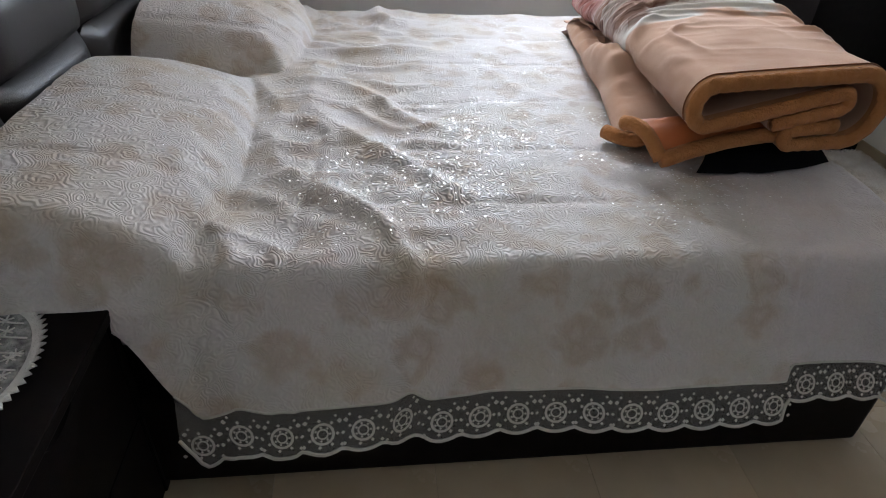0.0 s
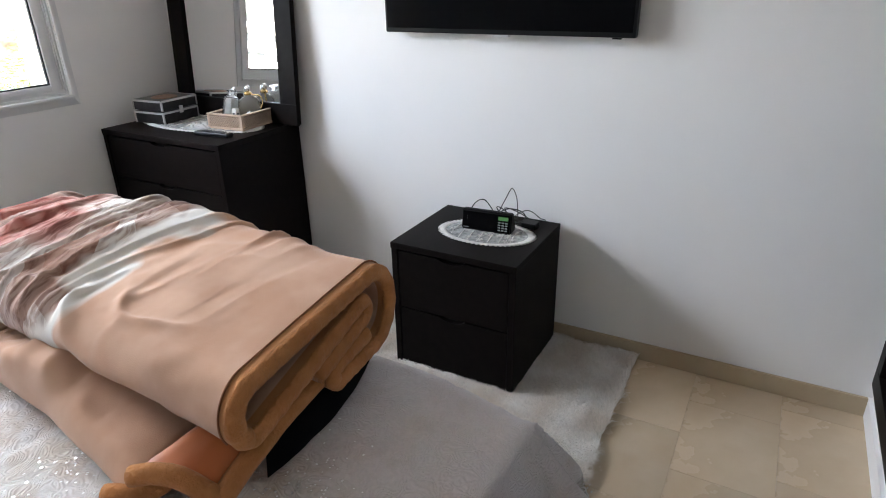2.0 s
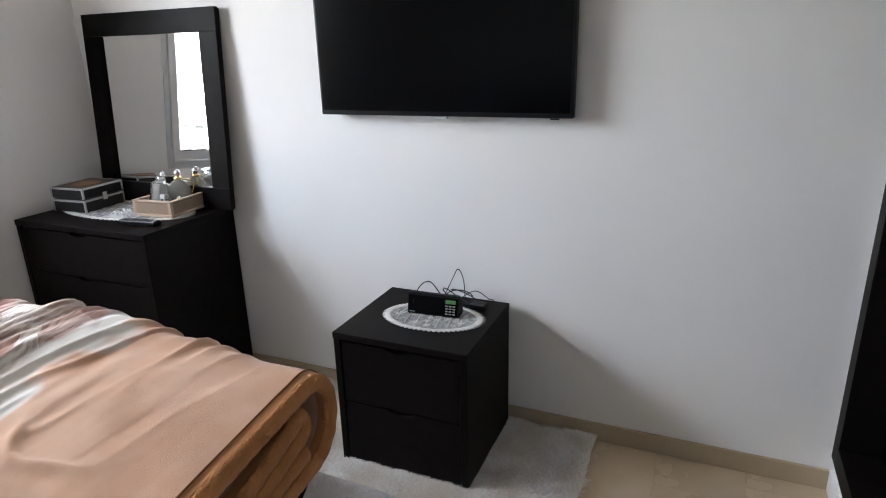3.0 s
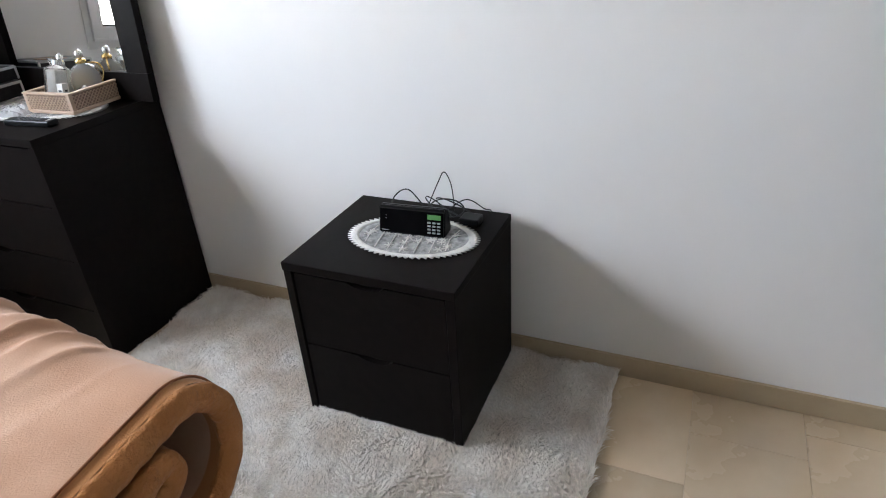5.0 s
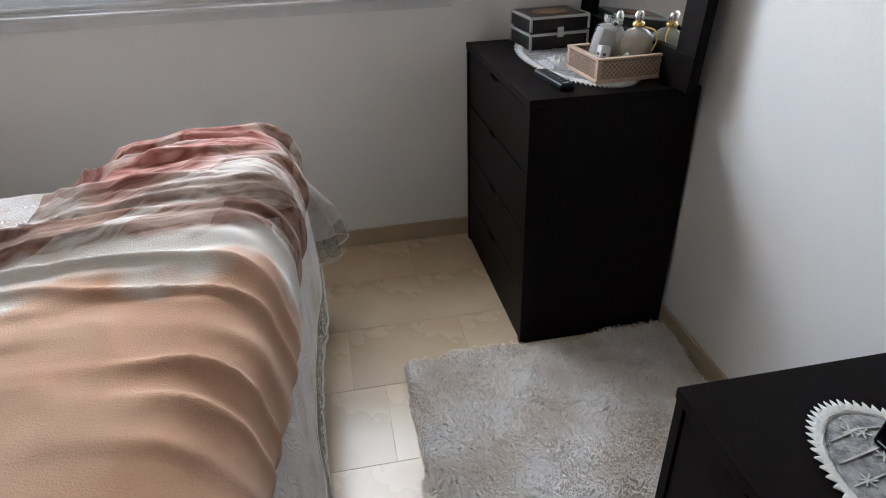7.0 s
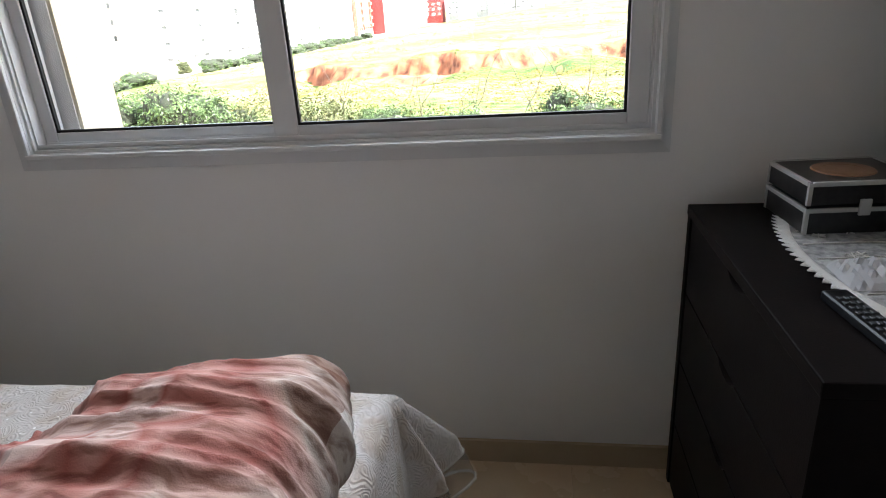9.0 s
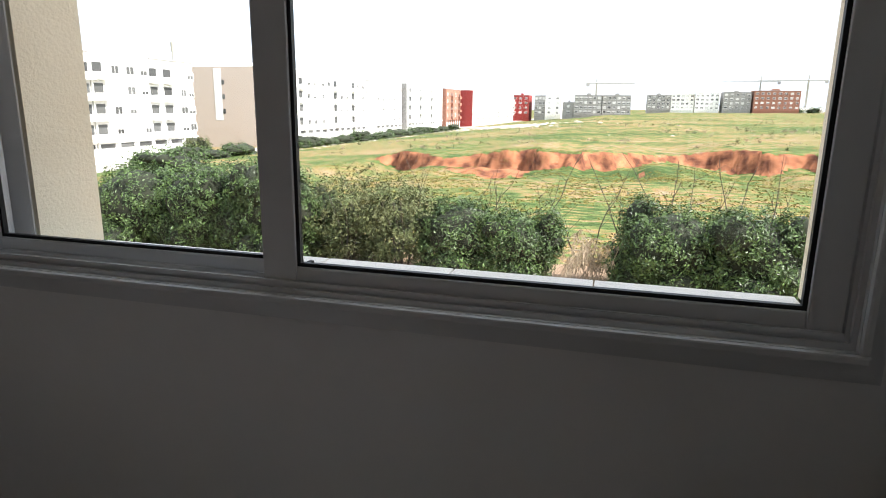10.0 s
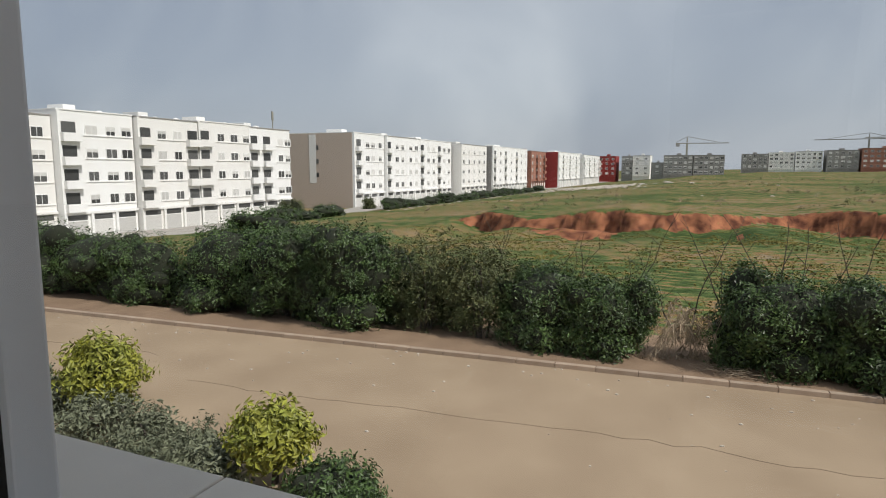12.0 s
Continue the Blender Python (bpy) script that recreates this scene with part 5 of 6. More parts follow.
# ---- apartment blocks ----
M_WHITE = mat("white_render", (0.86, 0.86, 0.84), 0.85, var=(0.80, 0.79, 0.76), scale=0.4, bump=0.1, bump_scale=4)
M_CREAM = mat("cream_wall", (0.82, 0.81, 0.775), 0.85, var=(0.77, 0.75, 0.71), scale=0.4)
M_BRICK = mat("bare_block_wall", (0.56, 0.47, 0.395), 0.95, var=(0.47, 0.38, 0.315), scale=0.8, amount=0.9, detail=8)
M_REDW = mat("red_render", (0.33, 0.045, 0.04), 0.85, var=(0.27, 0.04, 0.035), scale=0.4)
M_BROWNW = mat("terracotta_wall", (0.36, 0.17, 0.115), 0.9, var=(0.29, 0.14, 0.10), scale=0.4)
M_GREYW = mat("grey_concrete", (0.36, 0.35, 0.33), 0.9, var=(0.28, 0.27, 0.255), scale=0.5)
M_WINDOW = mat("dark_window_pane", (0.085, 0.085, 0.082), 0.3, per_object=0.5)
M_SHUTTER = mat("grey_roller_shutter", (0.60, 0.59, 0.56), 0.7, per_object=0.15)
M_STEEL = mat("painted_steel", (0.28, 0.27, 0.22), 0.6)
WIN = to_mesh("pane", bxm(-0.01, 0.03, -0.5, 0.5, 0, 1), M_WINDOW)
fb = bmesh.new()
for a, b, c, d in ((-0.56, 0.56, -0.10, 0.0), (-0.56, 0.56, 1.0, 1.08), (-0.56, -0.5, 0, 1.0), (0.5, 0.56, 0, 1.0), (-0.02, 0.02, 0, 1.0)):
    box(fb, 0.0, 0.07, a, b, c, d)
FRAMEW = to_mesh("window_frame", fb, M_WHITE)
SHUT = to_mesh("shutter", bxm(0.0, 0.06, -0.5, 0.5, 0, 1), M_SHUTTER)
BALC = {}


def balcony_mesh(w, m):
    key = (round(w, 1), m.name)
    if key not in BALC:
        bm = bmesh.new()
        box(bm, 0, 0.95, -w / 2, w / 2, -0.18, 0.0)
        box(bm, 0.83, 0.95, -w / 2, w / 2, 0.0, 0.95)
        box(bm, 0, 0.83, -w / 2, -w / 2 + 0.12, 0.0, 0.95)
        box(bm, 0, 0.83, w / 2 - 0.12, w / 2, 0.0, 0.95)
        BALC[key] = to_mesh("balcony", bm, m)
    return BALC[key]


def block(y0, y1, xf, depth, z0, z1, wall, label, cols, storeys=4, ground_h=3.9, end=None, shops=True, m=None, balconies=(), seed=0, parapet=0.9, group="apartment blocks", back_step=0):
    """An apartment block whose front faces +x at local x=0; cols are the places of its window columns (0..1 along the front)."""
    rnd = random.Random(seed)
    w, h = y1 - y0, z1 - z0
    t = thing("apartment_building", m or pose(xf, y0, z0), label, "building", group)
    body = part("wall", bxm(-depth, 0, 0, w, -1.0, h - parapet), wall, t)
    bm = bmesh.new()
    for a, b, c, d in ((-depth, 0, 0, 0.2), (-depth, 0, w - 0.2, w), (-0.2, 0, 0.2, w - 0.2), (-depth, -depth + 0.2, 0.2, w - 0.2)):
        box(bm, a, b, c, d, h - parapet, h)
    part("roof_parapet", bm, wall, t)
    part("stair_head", bxm(-depth * 0.62, -depth * 0.38, w * 0.42, w * 0.58, h - parapet, h + 1.3, 0.05), wall, t)
    if end is not None:
        part("end_wall", bxm(-depth + 0.02, -0.35, -0.06, 0.0, -1.0, h - 0.05), end, t, "bare block end wall" if end is M_BRICK else "coloured end wall")
    if end is M_BRICK:
        rc = part("light_shaft", bxm(-12.6, -10.6, -0.10, -0.062, h * 0.34, h - 0.3), M_CREAM, t, "pale light shaft with small windows")
        for q in range(3):
            part("pane", WIN, None, rc, at=pose(-10.2, -0.09, h * 0.42 + q * 3.3, 0, 0, -90) @ Matrix.Diagonal((1, 0.7, 1.1, 1)))
    sh = (h - parapet - ground_h) / storeys
    part("string_course", bxm(0.0, 0.35, 0.05, w - 0.05, ground_h - 0.35, ground_h - 0.02), wall, t)
    part("coping", bxm(-depth - 0.08, 0.12, -0.04, w + 0.04, h - 0.02, h + 0.14), M_GREYW if seed % 2 else wall, t)
    part("pilaster", bxm(0.0, 0.28, 0.0, 0.35, -1.0, h - 0.03), wall, t)
    for s in range(storeys):
        part("ledge", bxm(0.0, 0.14, 0.36, w - 0.05, ground_h + s * sh + 0.78, ground_h + s * sh + 0.90), wall, t)
        for k, u in enumerate(cols):
            zb = ground_h + s * sh
            y = u * w
            if k in balconies:
                # dark pane on the flat wall stands in for the balcony recess's shade
                part("opening", WIN, None, t, at=pose(0.0, y, zb + 0.15) @ Matrix.Diagonal((1, min(2.0, w / len(cols) * 0.75), sh - 0.75, 1)))
                part("balcony", balcony_mesh(min(3.0, w / len(cols) * 0.95), wall), None, t, at=pose(0.0, y, zb + 0.12))
                continue
            ww, hh = rnd.choice((1.35, 1.5, 1.7)), 1.2
            f = part("window", FRAMEW, None, t, at=pose(0.0, y, zb + 1.0) @ Matrix.Diagonal((1, ww, hh, 1)))
            part("pane", WIN, None, f)
            if rnd.random() < 0.6:
                lo = rnd.choice((0.0, 0.45, 0.6))
                part("shutter", SHUT, None, f, at=pose(0, 0, lo) @ Matrix.Diagonal((1, 0.98, 1 - lo, 1)))
    if shops:
        n = max(2, int(w / 3.6))
        for k in range(n):
            y = (k + 0.5) / n * w
            part("pillar", bxm(0.0, 0.32, y - w / n * 0.5 + 0.02, y - w / n * 0.5 + 0.42, -1.0, ground_h - 0.36), wall, t)
            f = part("shop_front", SHUT, None, t, at=pose(0.0, y, 0.0) @ Matrix.Diagonal((1, w / n * 0.80, ground_h - 1.35, 1)))
            part("transom", WIN, None, t, at=pose(0.02, y, ground_h - 1.2) @ Matrix.Diagonal((1, w / n * 0.80, 0.7, 1)))
    return t


XF, ZB, ZT = -80.0, -8.4, 9.1
W1 = "white five-storey apartment block with balconies and shuttered shops"
block(44, 54.5, XF - 1.0, 14, ZB + 0.2, 8.2, M_CREAM, "cream five-storey apartment block with small windows", (0.2, 0.5, 0.82), seed=1)
block(54.6, 66.2, XF, 14, ZB, 9.0, M_WHITE, W1, (0.14, 0.42, 0.68, 0.90), balconies=(0,), seed=2)
block(66.4, 78.2, XF + 0.6, 14, ZB, 8.9, M_CREAM, "cream five-storey apartment block with balconies and shops below", (0.12, 0.38, 0.64, 0.90), balconies=(0, 3), seed=3)
block(78.4, 90.8, XF + 0.4, 14, ZB, 9.1, M_CREAM, "cream five-storey apartment block with balconies and shops below", (0.12, 0.42, 0.68, 0.93), balconies=(0,), seed=4)
block(91.0, 103.2, XF, 14, ZB, 8.9, M_WHITE, W1, (0.12, 0.42, 0.76, 0.94), balconies=(0, 1), seed=5, end=None)
block(127.4, 142.4, XF, 19, ZB, 9.9, M_WHITE, "white apartment block with a bare brown end wall", (0.16, 0.44, 0.62, 0.86), balconies=(0,), seed=6, end=M_BRICK)
block(142.6, 163.0, XF + 0.5, 16, ZB, 9.8, M_WHITE, W1, (0.08, 0.30, 0.46, 0.70, 0.88), balconies=(0,), seed=7)
block(163.2, 187.0, XF + 0.2, 16, ZB, 9.8, M_WHITE, W1, (0.08, 0.26, 0.42, 0.60, 0.76, 0.92), balconies=(0, 3), seed=8)
block(188.5, 213.5, XF + 3.0, 16, ZB + 0.2, 9.4, M_CREAM, "cream apartment block with grey window bands", (0.1, 0.3, 0.5, 0.7, 0.9), seed=9, end=M_CREAM)
block(216, 262, XF + 4.5, 16, ZB + 0.4, 9.6, M_WHITE, W1, (0.06, 0.2, 0.34, 0.5, 0.66, 0.8, 0.94), balconies=(0, 2, 4), seed=10, end=M_GREYW)
block(264, 290, XF + 5.5, 16, ZB + 0.8, 9.2, M_BROWNW, "terracotta and cream apartment block", (0.12, 0.4, 0.65, 0.9), balconies=(1, 3), seed=11, end=M_BROWNW)
block(293, 345, XF + 11.0, 18, ZB + 1.2, 9.4, M_WHITE, "white apartment block with a red end wall", (0.05, 0.2, 0.35, 0.5, 0.65, 0.8, 0.95), balconies=(1, 3, 5), seed=12, end=M_REDW)
block(347, 400, XF + 12.5, 18, ZB + 1.6, 9.2, M_WHITE, W1, (0.05, 0.2, 0.35, 0.5, 0.65, 0.8, 0.95), balconies=(0, 2, 4, 6), seed=13)


def facing(x0, x1, y, z0, z1, wall, label, ncol, rows, seed, shops=False, depth=14):
    """A block whose long front looks towards -y."""
    return block(0, x1 - x0, 0, depth, 0, z1 - z0, wall, label, [(k + 0.5) / ncol for k in range(ncol)], rows, 2.6, None, shops, pose(x0 + 2.0, y, z0, 0, 0, -90), (), seed, 0.5, "distant blocks")


facing(-70.5, -59.5, 400, -5.5, 9.4, M_REDW, "red and white distant apartment block", 3, 4, 21)
facing(-56, -49, 400, -5.2, 9.2, M_GREYW, "grey unfinished apartment block", 3, 4, 22)
facing(-49, -39, 398, -5.2, 9.6, M_CREAM, "pale distant apartment block", 2, 4, 23)
facing(-36, -29.5, 372, -4.6, 5.0, M_GREYW, "low grey concrete building", 1, 2, 24)
facing(-29.2, -14, 370, -4.4, 9.0, M_GREYW, "unfinished grey concrete block with open window holes", 6, 4, 25)
facing(-13.6, 2, 370, -4.4, 9.0, M_GREYW, "unfinished grey concrete block with open window holes", 6, 4, 26)
facing(13.5, 28.5, 450, -1.0, 11.2, M_GREYW, "distant grey and white apartment block", 5, 4, 27)
facing(29.0, 43.5, 452, -1.0, 12.0, M_CREAM, "distant pale apartment block", 5, 4, 28)
facing(44.0, 59.0, 452, -1.0, 12.6, M_WHITE, "distant white apartment block", 5, 4, 29)
facing(61.0, 78.0, 450, -0.8, 13.2, M_GREYW, "distant grey apartment block", 5, 4, 30)
facing(79.0, 106.0, 448, -0.6, 14.2, M_BROWNW, "distant terracotta apartment block", 8, 4, 31)
facing(112.0, 126.0, 470, 0.0, 4.0, M_WHITE, "low white distant building", 3, 1, 32)


def crane(x, y, z, h, jib, back, turn):
    c = thing("tower_crane", pose(x, y, z, 0, 0, turn), "tall thin steel tower crane over a building site", "crane", "tower cranes")
    part("mast", bxm(-0.5, 0.5, -0.5, 0.5, 0, h), M_STEEL, c)
    part("jib", bxm(-back, jib, -0.25, 0.25, h, h + 0.5), M_STEEL, c)
    part("tower_head", tube(bmesh.new(), [(0, 0, h + 0.8), (0, 0, h + 4.0)], 0.5, 6, 0.15), M_STEEL, c)
    part("tie_rod", tube(bmesh.new(), [(0, 0, h + 4.0), (jib * 0.75, 0, h + 0.8)], 0.18, 4), M_STEEL, c)
    part("tie_rod", tube(bmesh.new(), [(0, 0, h + 4.0), (-back, 0, h + 0.8)], 0.18, 4), M_STEEL, c)
    part("counterweight", bxm(-back, -back + 2.0, -0.6, 0.6, h - 1.6, h), M_GREYW, c)


crane(88, 470, -0.6, 21, 30, 12, 170)
crane(118, 475, -0.6, 22, 32, 12, 185)
crane(-16, 385, -4.6, 20.5, 22, 6, 8)
antenna = thing("roof_antenna", (-82, 100.6, 8.0), "thin dark antenna mast on the flat roof", "antenna")
part("mast", tube(bmesh.new(), [(0, 0, 0), (0, 0, 2.4), (0, 0, 4.6)], 0.10, 6), M_STEEL, antenna)
part("aerial", bxm(-0.15, 0.15, -0.2, 0.2, 2.8, 4.6, 0.05), M_STEEL, antenna)
# roof clutter: water tanks and dishes
rnd = random.Random(77)
for y in (58, 62, 70, 73, 76, 82, 86, 95, 132, 150, 171, 180):
    t = thing("water_tank", (-81.5 - rnd.uniform(0, 3), y + rnd.uniform(-1, 1), 8.1 if y < 110 else 8.9), "small pale water tank on a flat roof", "water tank", "roof tanks")
    part("tank", lathe([(0.55, 0), (0.6, 0.1), (0.6, 1.2), (0.2, 1.4)], 10), M_WHITE, t)

# pale rubble heaps on the field
rnd = random.Random(31)
rb = thing("rubble", (0, 0, 0), "scattered pale rubble stones on the field", "rubble", kind="stuff")
bm = bmesh.new()
for k in range(520):
    u = rnd.random()
    if u < 0.72:
        x, y = rnd.gauss(-40, 10), rnd.gauss(225, 14)
    elif u < 0.80:
        x, y = rnd.uniform(-55, 60), rnd.uniform(95, 300)
    else:
        x, y = -57 + rnd.gauss(0, 1.0), rnd.uniform(105, 230)
    r = rnd.uniform(0.12, 0.55) * (1.5 if u < 0.72 else 0.6)
    q = bmesh.ops.create_icosphere(bm, subdivisions=1, radius=1.0)
    g = ground_z(x, y)
    for v in q["verts"]:
        e = 1 + 0.35 * noise.noise(v.co * 2 + Vector((x, y, 0)))
        v.co = Vector((x + v.co.x * r * 1.5 * e, y + v.co.y * r * e, g + v.co.z * r * 0.55 * e))
part("stones", bm, M_RUBBLE, rb)

# low scrub and dry clumps farther out on the field
rng2 = np.random.default_rng(21)
for nm, mt, cnt, lab, seed in (("field_scrub", M_LEAF2, 150, "low green scrub on the far field", 1), ("dry_grass", M_DRY, 120, "pale dry grass clumps on the field", 2)):
    blobs = []
    for _ in range(cnt):
        x, y = rng2.uniform(-55, 60), rng2.uniform(74, 260)
        if x < -50 + 0.0 * y:
            continue
        r = rng2.uniform(0.35, 1.2)
        blobs.append((x, y, ground_z(x, y) + 0.05, r * 1.7, r, r * 0.32))
    tagged(new(nm, crown_mesh(nm, blobs, 9000, 0.22, mt, 300 + seed)), lab, "scrub", kind="stuff")

# weed tufts over the nearer field
rng = np.random.default_rng(8)
n = 52000
wx, wy = rng.uniform(-32, 34, n), 20 + 46 * rng.random(n) ** 1.3
keep = np.array([noise.noise(Vector((a * 0.22, b * 0.22, 3))) + 0.35 * noise.noise(Vector((a, b, 1))) > -0.12 for a, b in zip(wx, wy)])
wx, wy = wx[keep], wy[keep]
wz = np.array([ground_z(a, b) for a, b in zip(wx, wy)])
n = len(wx)
a = rng.uniform(0, 6.28, n)
s = rng.uniform(0.03, 0.10, n)
hgt = rng.uniform(0.02, 0.07, n)
dx, dy = np.cos(a) * s, np.sin(a) * s
V = np.stack([np.stack([wx - dx, wy - dy, wz - 0.02], 1), np.stack([wx + dx, wy + dy, wz - 0.02], 1), np.stack([wx + dx * 0.8, wy + dy * 0.8 + 0.05, wz + hgt], 1), np.stack([wx - dx * 0.7, wy - dy * 0.7 - 0.04, wz + hgt * 0.8], 1)], 1).reshape(-1, 3)
me = bpy.data.meshes.new("weeds")
me.from_pydata(V.tolist(), [], np.arange(4 * n).reshape(n, 4).tolist())
me.materials.append(mat("weed_leaf", (0.12, 0.13, 0.05), 0.8, var=(0.30, 0.22, 0.06), scale=0.35, amount=0.5, per_island=0.4, spec=0.1))
tagged(new("weeds", me), "low green and yellow weeds in the field", "weeds", kind="stuff")


# ---- rug ----
def make_rug():
    x0, x1, y0, y1 = -0.925, -0.016, -2.535, -0.872
    rug = thing("rug", (0, 0, 0), "white and beige long-pile shaggy rug under the nightstand", "rug")
    m = mat("rug_backing", (0.52, 0.47, 0.42), 0.95, var=(0.66, 0.63, 0.59), scale=7, amount=0.4, bump=0.8, bump_scale=70)
    part("backing", bxm(x0, x1, y0, y1, 0.001, 0.012, 0.004), m, rug)
    pile = mat("rug_pile", (0.73, 0.645, 0.565), 0.6, var=(0.92, 0.895, 0.86), scale=5.5, amount=0.28, per_island=0.11, sheen=0.5, detail=4)
    rng = np.random.default_rng(3)
    n = 130000
    px, py = rng.uniform(x0 - 0.01, x1, n), rng.uniform(y0 - 0.012, y1 + 0.008, n)
    flow = np.array([6.3 * noise.noise(Vector((a * 3.2, b * 3.2, 0))) + 2.0 * noise.noise(Vector((a * 9, b * 9, 2))) for a, b in zip(px, py)])
    ang = flow + rng.normal(scale=0.45, size=n)
    ln = rng.uniform(0.020, 0.046, n)
    wd = rng.uniform(0.0007, 0.0017, n)
    hz = rng.uniform(0.010, 0.026, n)
    dx, dy = np.cos(ang), np.sin(ang)
    b0 = np.stack([px - dy * wd, py + dx * wd, np.full(n, 0.011)], 1)
    b1 = np.stack([px + dy * wd, py - dx * wd, np.full(n, 0.011)], 1)
    m0 = np.stack([px + dx * ln * 0.5 - dy * wd, py + dy * ln * 0.5 + dx * wd, 0.011 + hz], 1)
    m1 = np.stack([px + dx * ln * 0.5 + dy * wd, py + dy * ln * 0.5 - dx * wd, 0.011 + hz], 1)
    tp = np.stack([np.minimum(px + dx * ln, -0.014), py + dy * ln, 0.011 + hz * 0.75], 1)
    V = np.stack([b0, b1, m1, m0, tp], 1).reshape(-1, 3)
    i = np.arange(n)[:, None] * 5
    F = [tuple(q) for q in (i + np.array([0, 1, 2, 3])).tolist()] + [tuple(q) for q in (i + np.array([3, 2, 4])).tolist()]
    me = bpy.data.meshes.new("shag")
    me.from_pydata(V.tolist(), [], F)
    me.materials.append(pile)
    tagged(part("shag", me, None, rug, "long silky pile"), kind="stuff")


make_rug()

# ---- lace mats ----
M_DOILY = mat("white_crochet", (0.74, 0.73, 0.71), 0.9, var=(0.62, 0.61, 0.59), scale=40, bump=0.5, bump_scale=300)
M_DOILYNET = mat("grey_white_net", (0.22, 0.22, 0.225), 0.9, var=(0.46, 0.46, 0.46), scale=55, amount=0.3, bump=0.6, bump_scale=220)


def doily(m, a, b, label, seed=0, teeth=64, drop=None):
    """Oval mat: net centre with raised flowers and a toothed crochet rim."""
    t = thing("lace_doily", m, label, "doily")
    def ring(f, z, tooth=0.0):
        out = []
        n = teeth * 4
        for k in range(n):
            g = f + tooth * (0.0, 0.5, 1.0, 0.5)[k % 4]
            an = 2 * math.pi * k / n
            p = Vector((a * g * math.cos(an), b * g * math.sin(an), z))
            out.append(tuple(drop(p) if drop else p))
        return out
    zc = 0.0018
    part("net", grid_mesh("net", [ring(f, zc) for f in (0.02, 0.2, 0.4, 0.6, 0.825)], M_DOILYNET, closed=True), None, t, "sheer net centre")
    part("rim", grid_mesh("rim", [ring(0.815, 0.001), ring(0.82, 0.0035), ring(0.855, 0.0045), ring(0.895, 0.0035), ring(0.905, 0.0028, 0.085), ring(0.902, 0.0006, 0.085)], M_DOILY, closed=True), None, t, "toothed crochet rim")
    rnd = random.Random(seed)
    bm = bmesh.new()
    for k in range(26):
        r, an = 0.70 * math.sqrt(rnd.random()), rnd.uniform(0, 6.28)
        c = Vector((a * r * math.cos(an), b * r * math.sin(an), zc))
        for q in range(6):
            d = Vector((math.cos(q * 1.047 + k), math.sin(q * 1.047 + k), 0))
            tube(bm, [c + Vector((0, 0, 0.001)), c + d * 0.014 + Vector((0, 0, 0.0016))], 0.0016, 4)
    for k in range(-3, 4):
        y = a * 0.2 * k
        xx = 0.76 * b * math.sqrt(max(0, 1 - (0.2 * k / 0.78) ** 2))
        tube(bm, [(y, -xx, zc + 0.001), (y + 0.01, 0, zc + 0.0015), (y, xx, zc + 0.001)], 0.0018, 4)
    if not drop:
        part("embroidery", bm, M_DOILY, t, "raised white stitches")
    else:
        bm.free()
    return t


doily(pose(-0.262, -1.958, 0.5615, 0, 0, 93), 0.205, 0.132, "oval white lace doily on the nightstand", 1)
doily(pose(-3.25, -2.74, 0.5605, 0, 0, 90), 0.20, 0.135, "oval white lace doily on the bedside nightstand", 2)
doily(pose(-0.245, -0.415, 0.8525, 0, 0, 90), 0.385, 0.170, "long white lace runner on the chest", 3, 90)


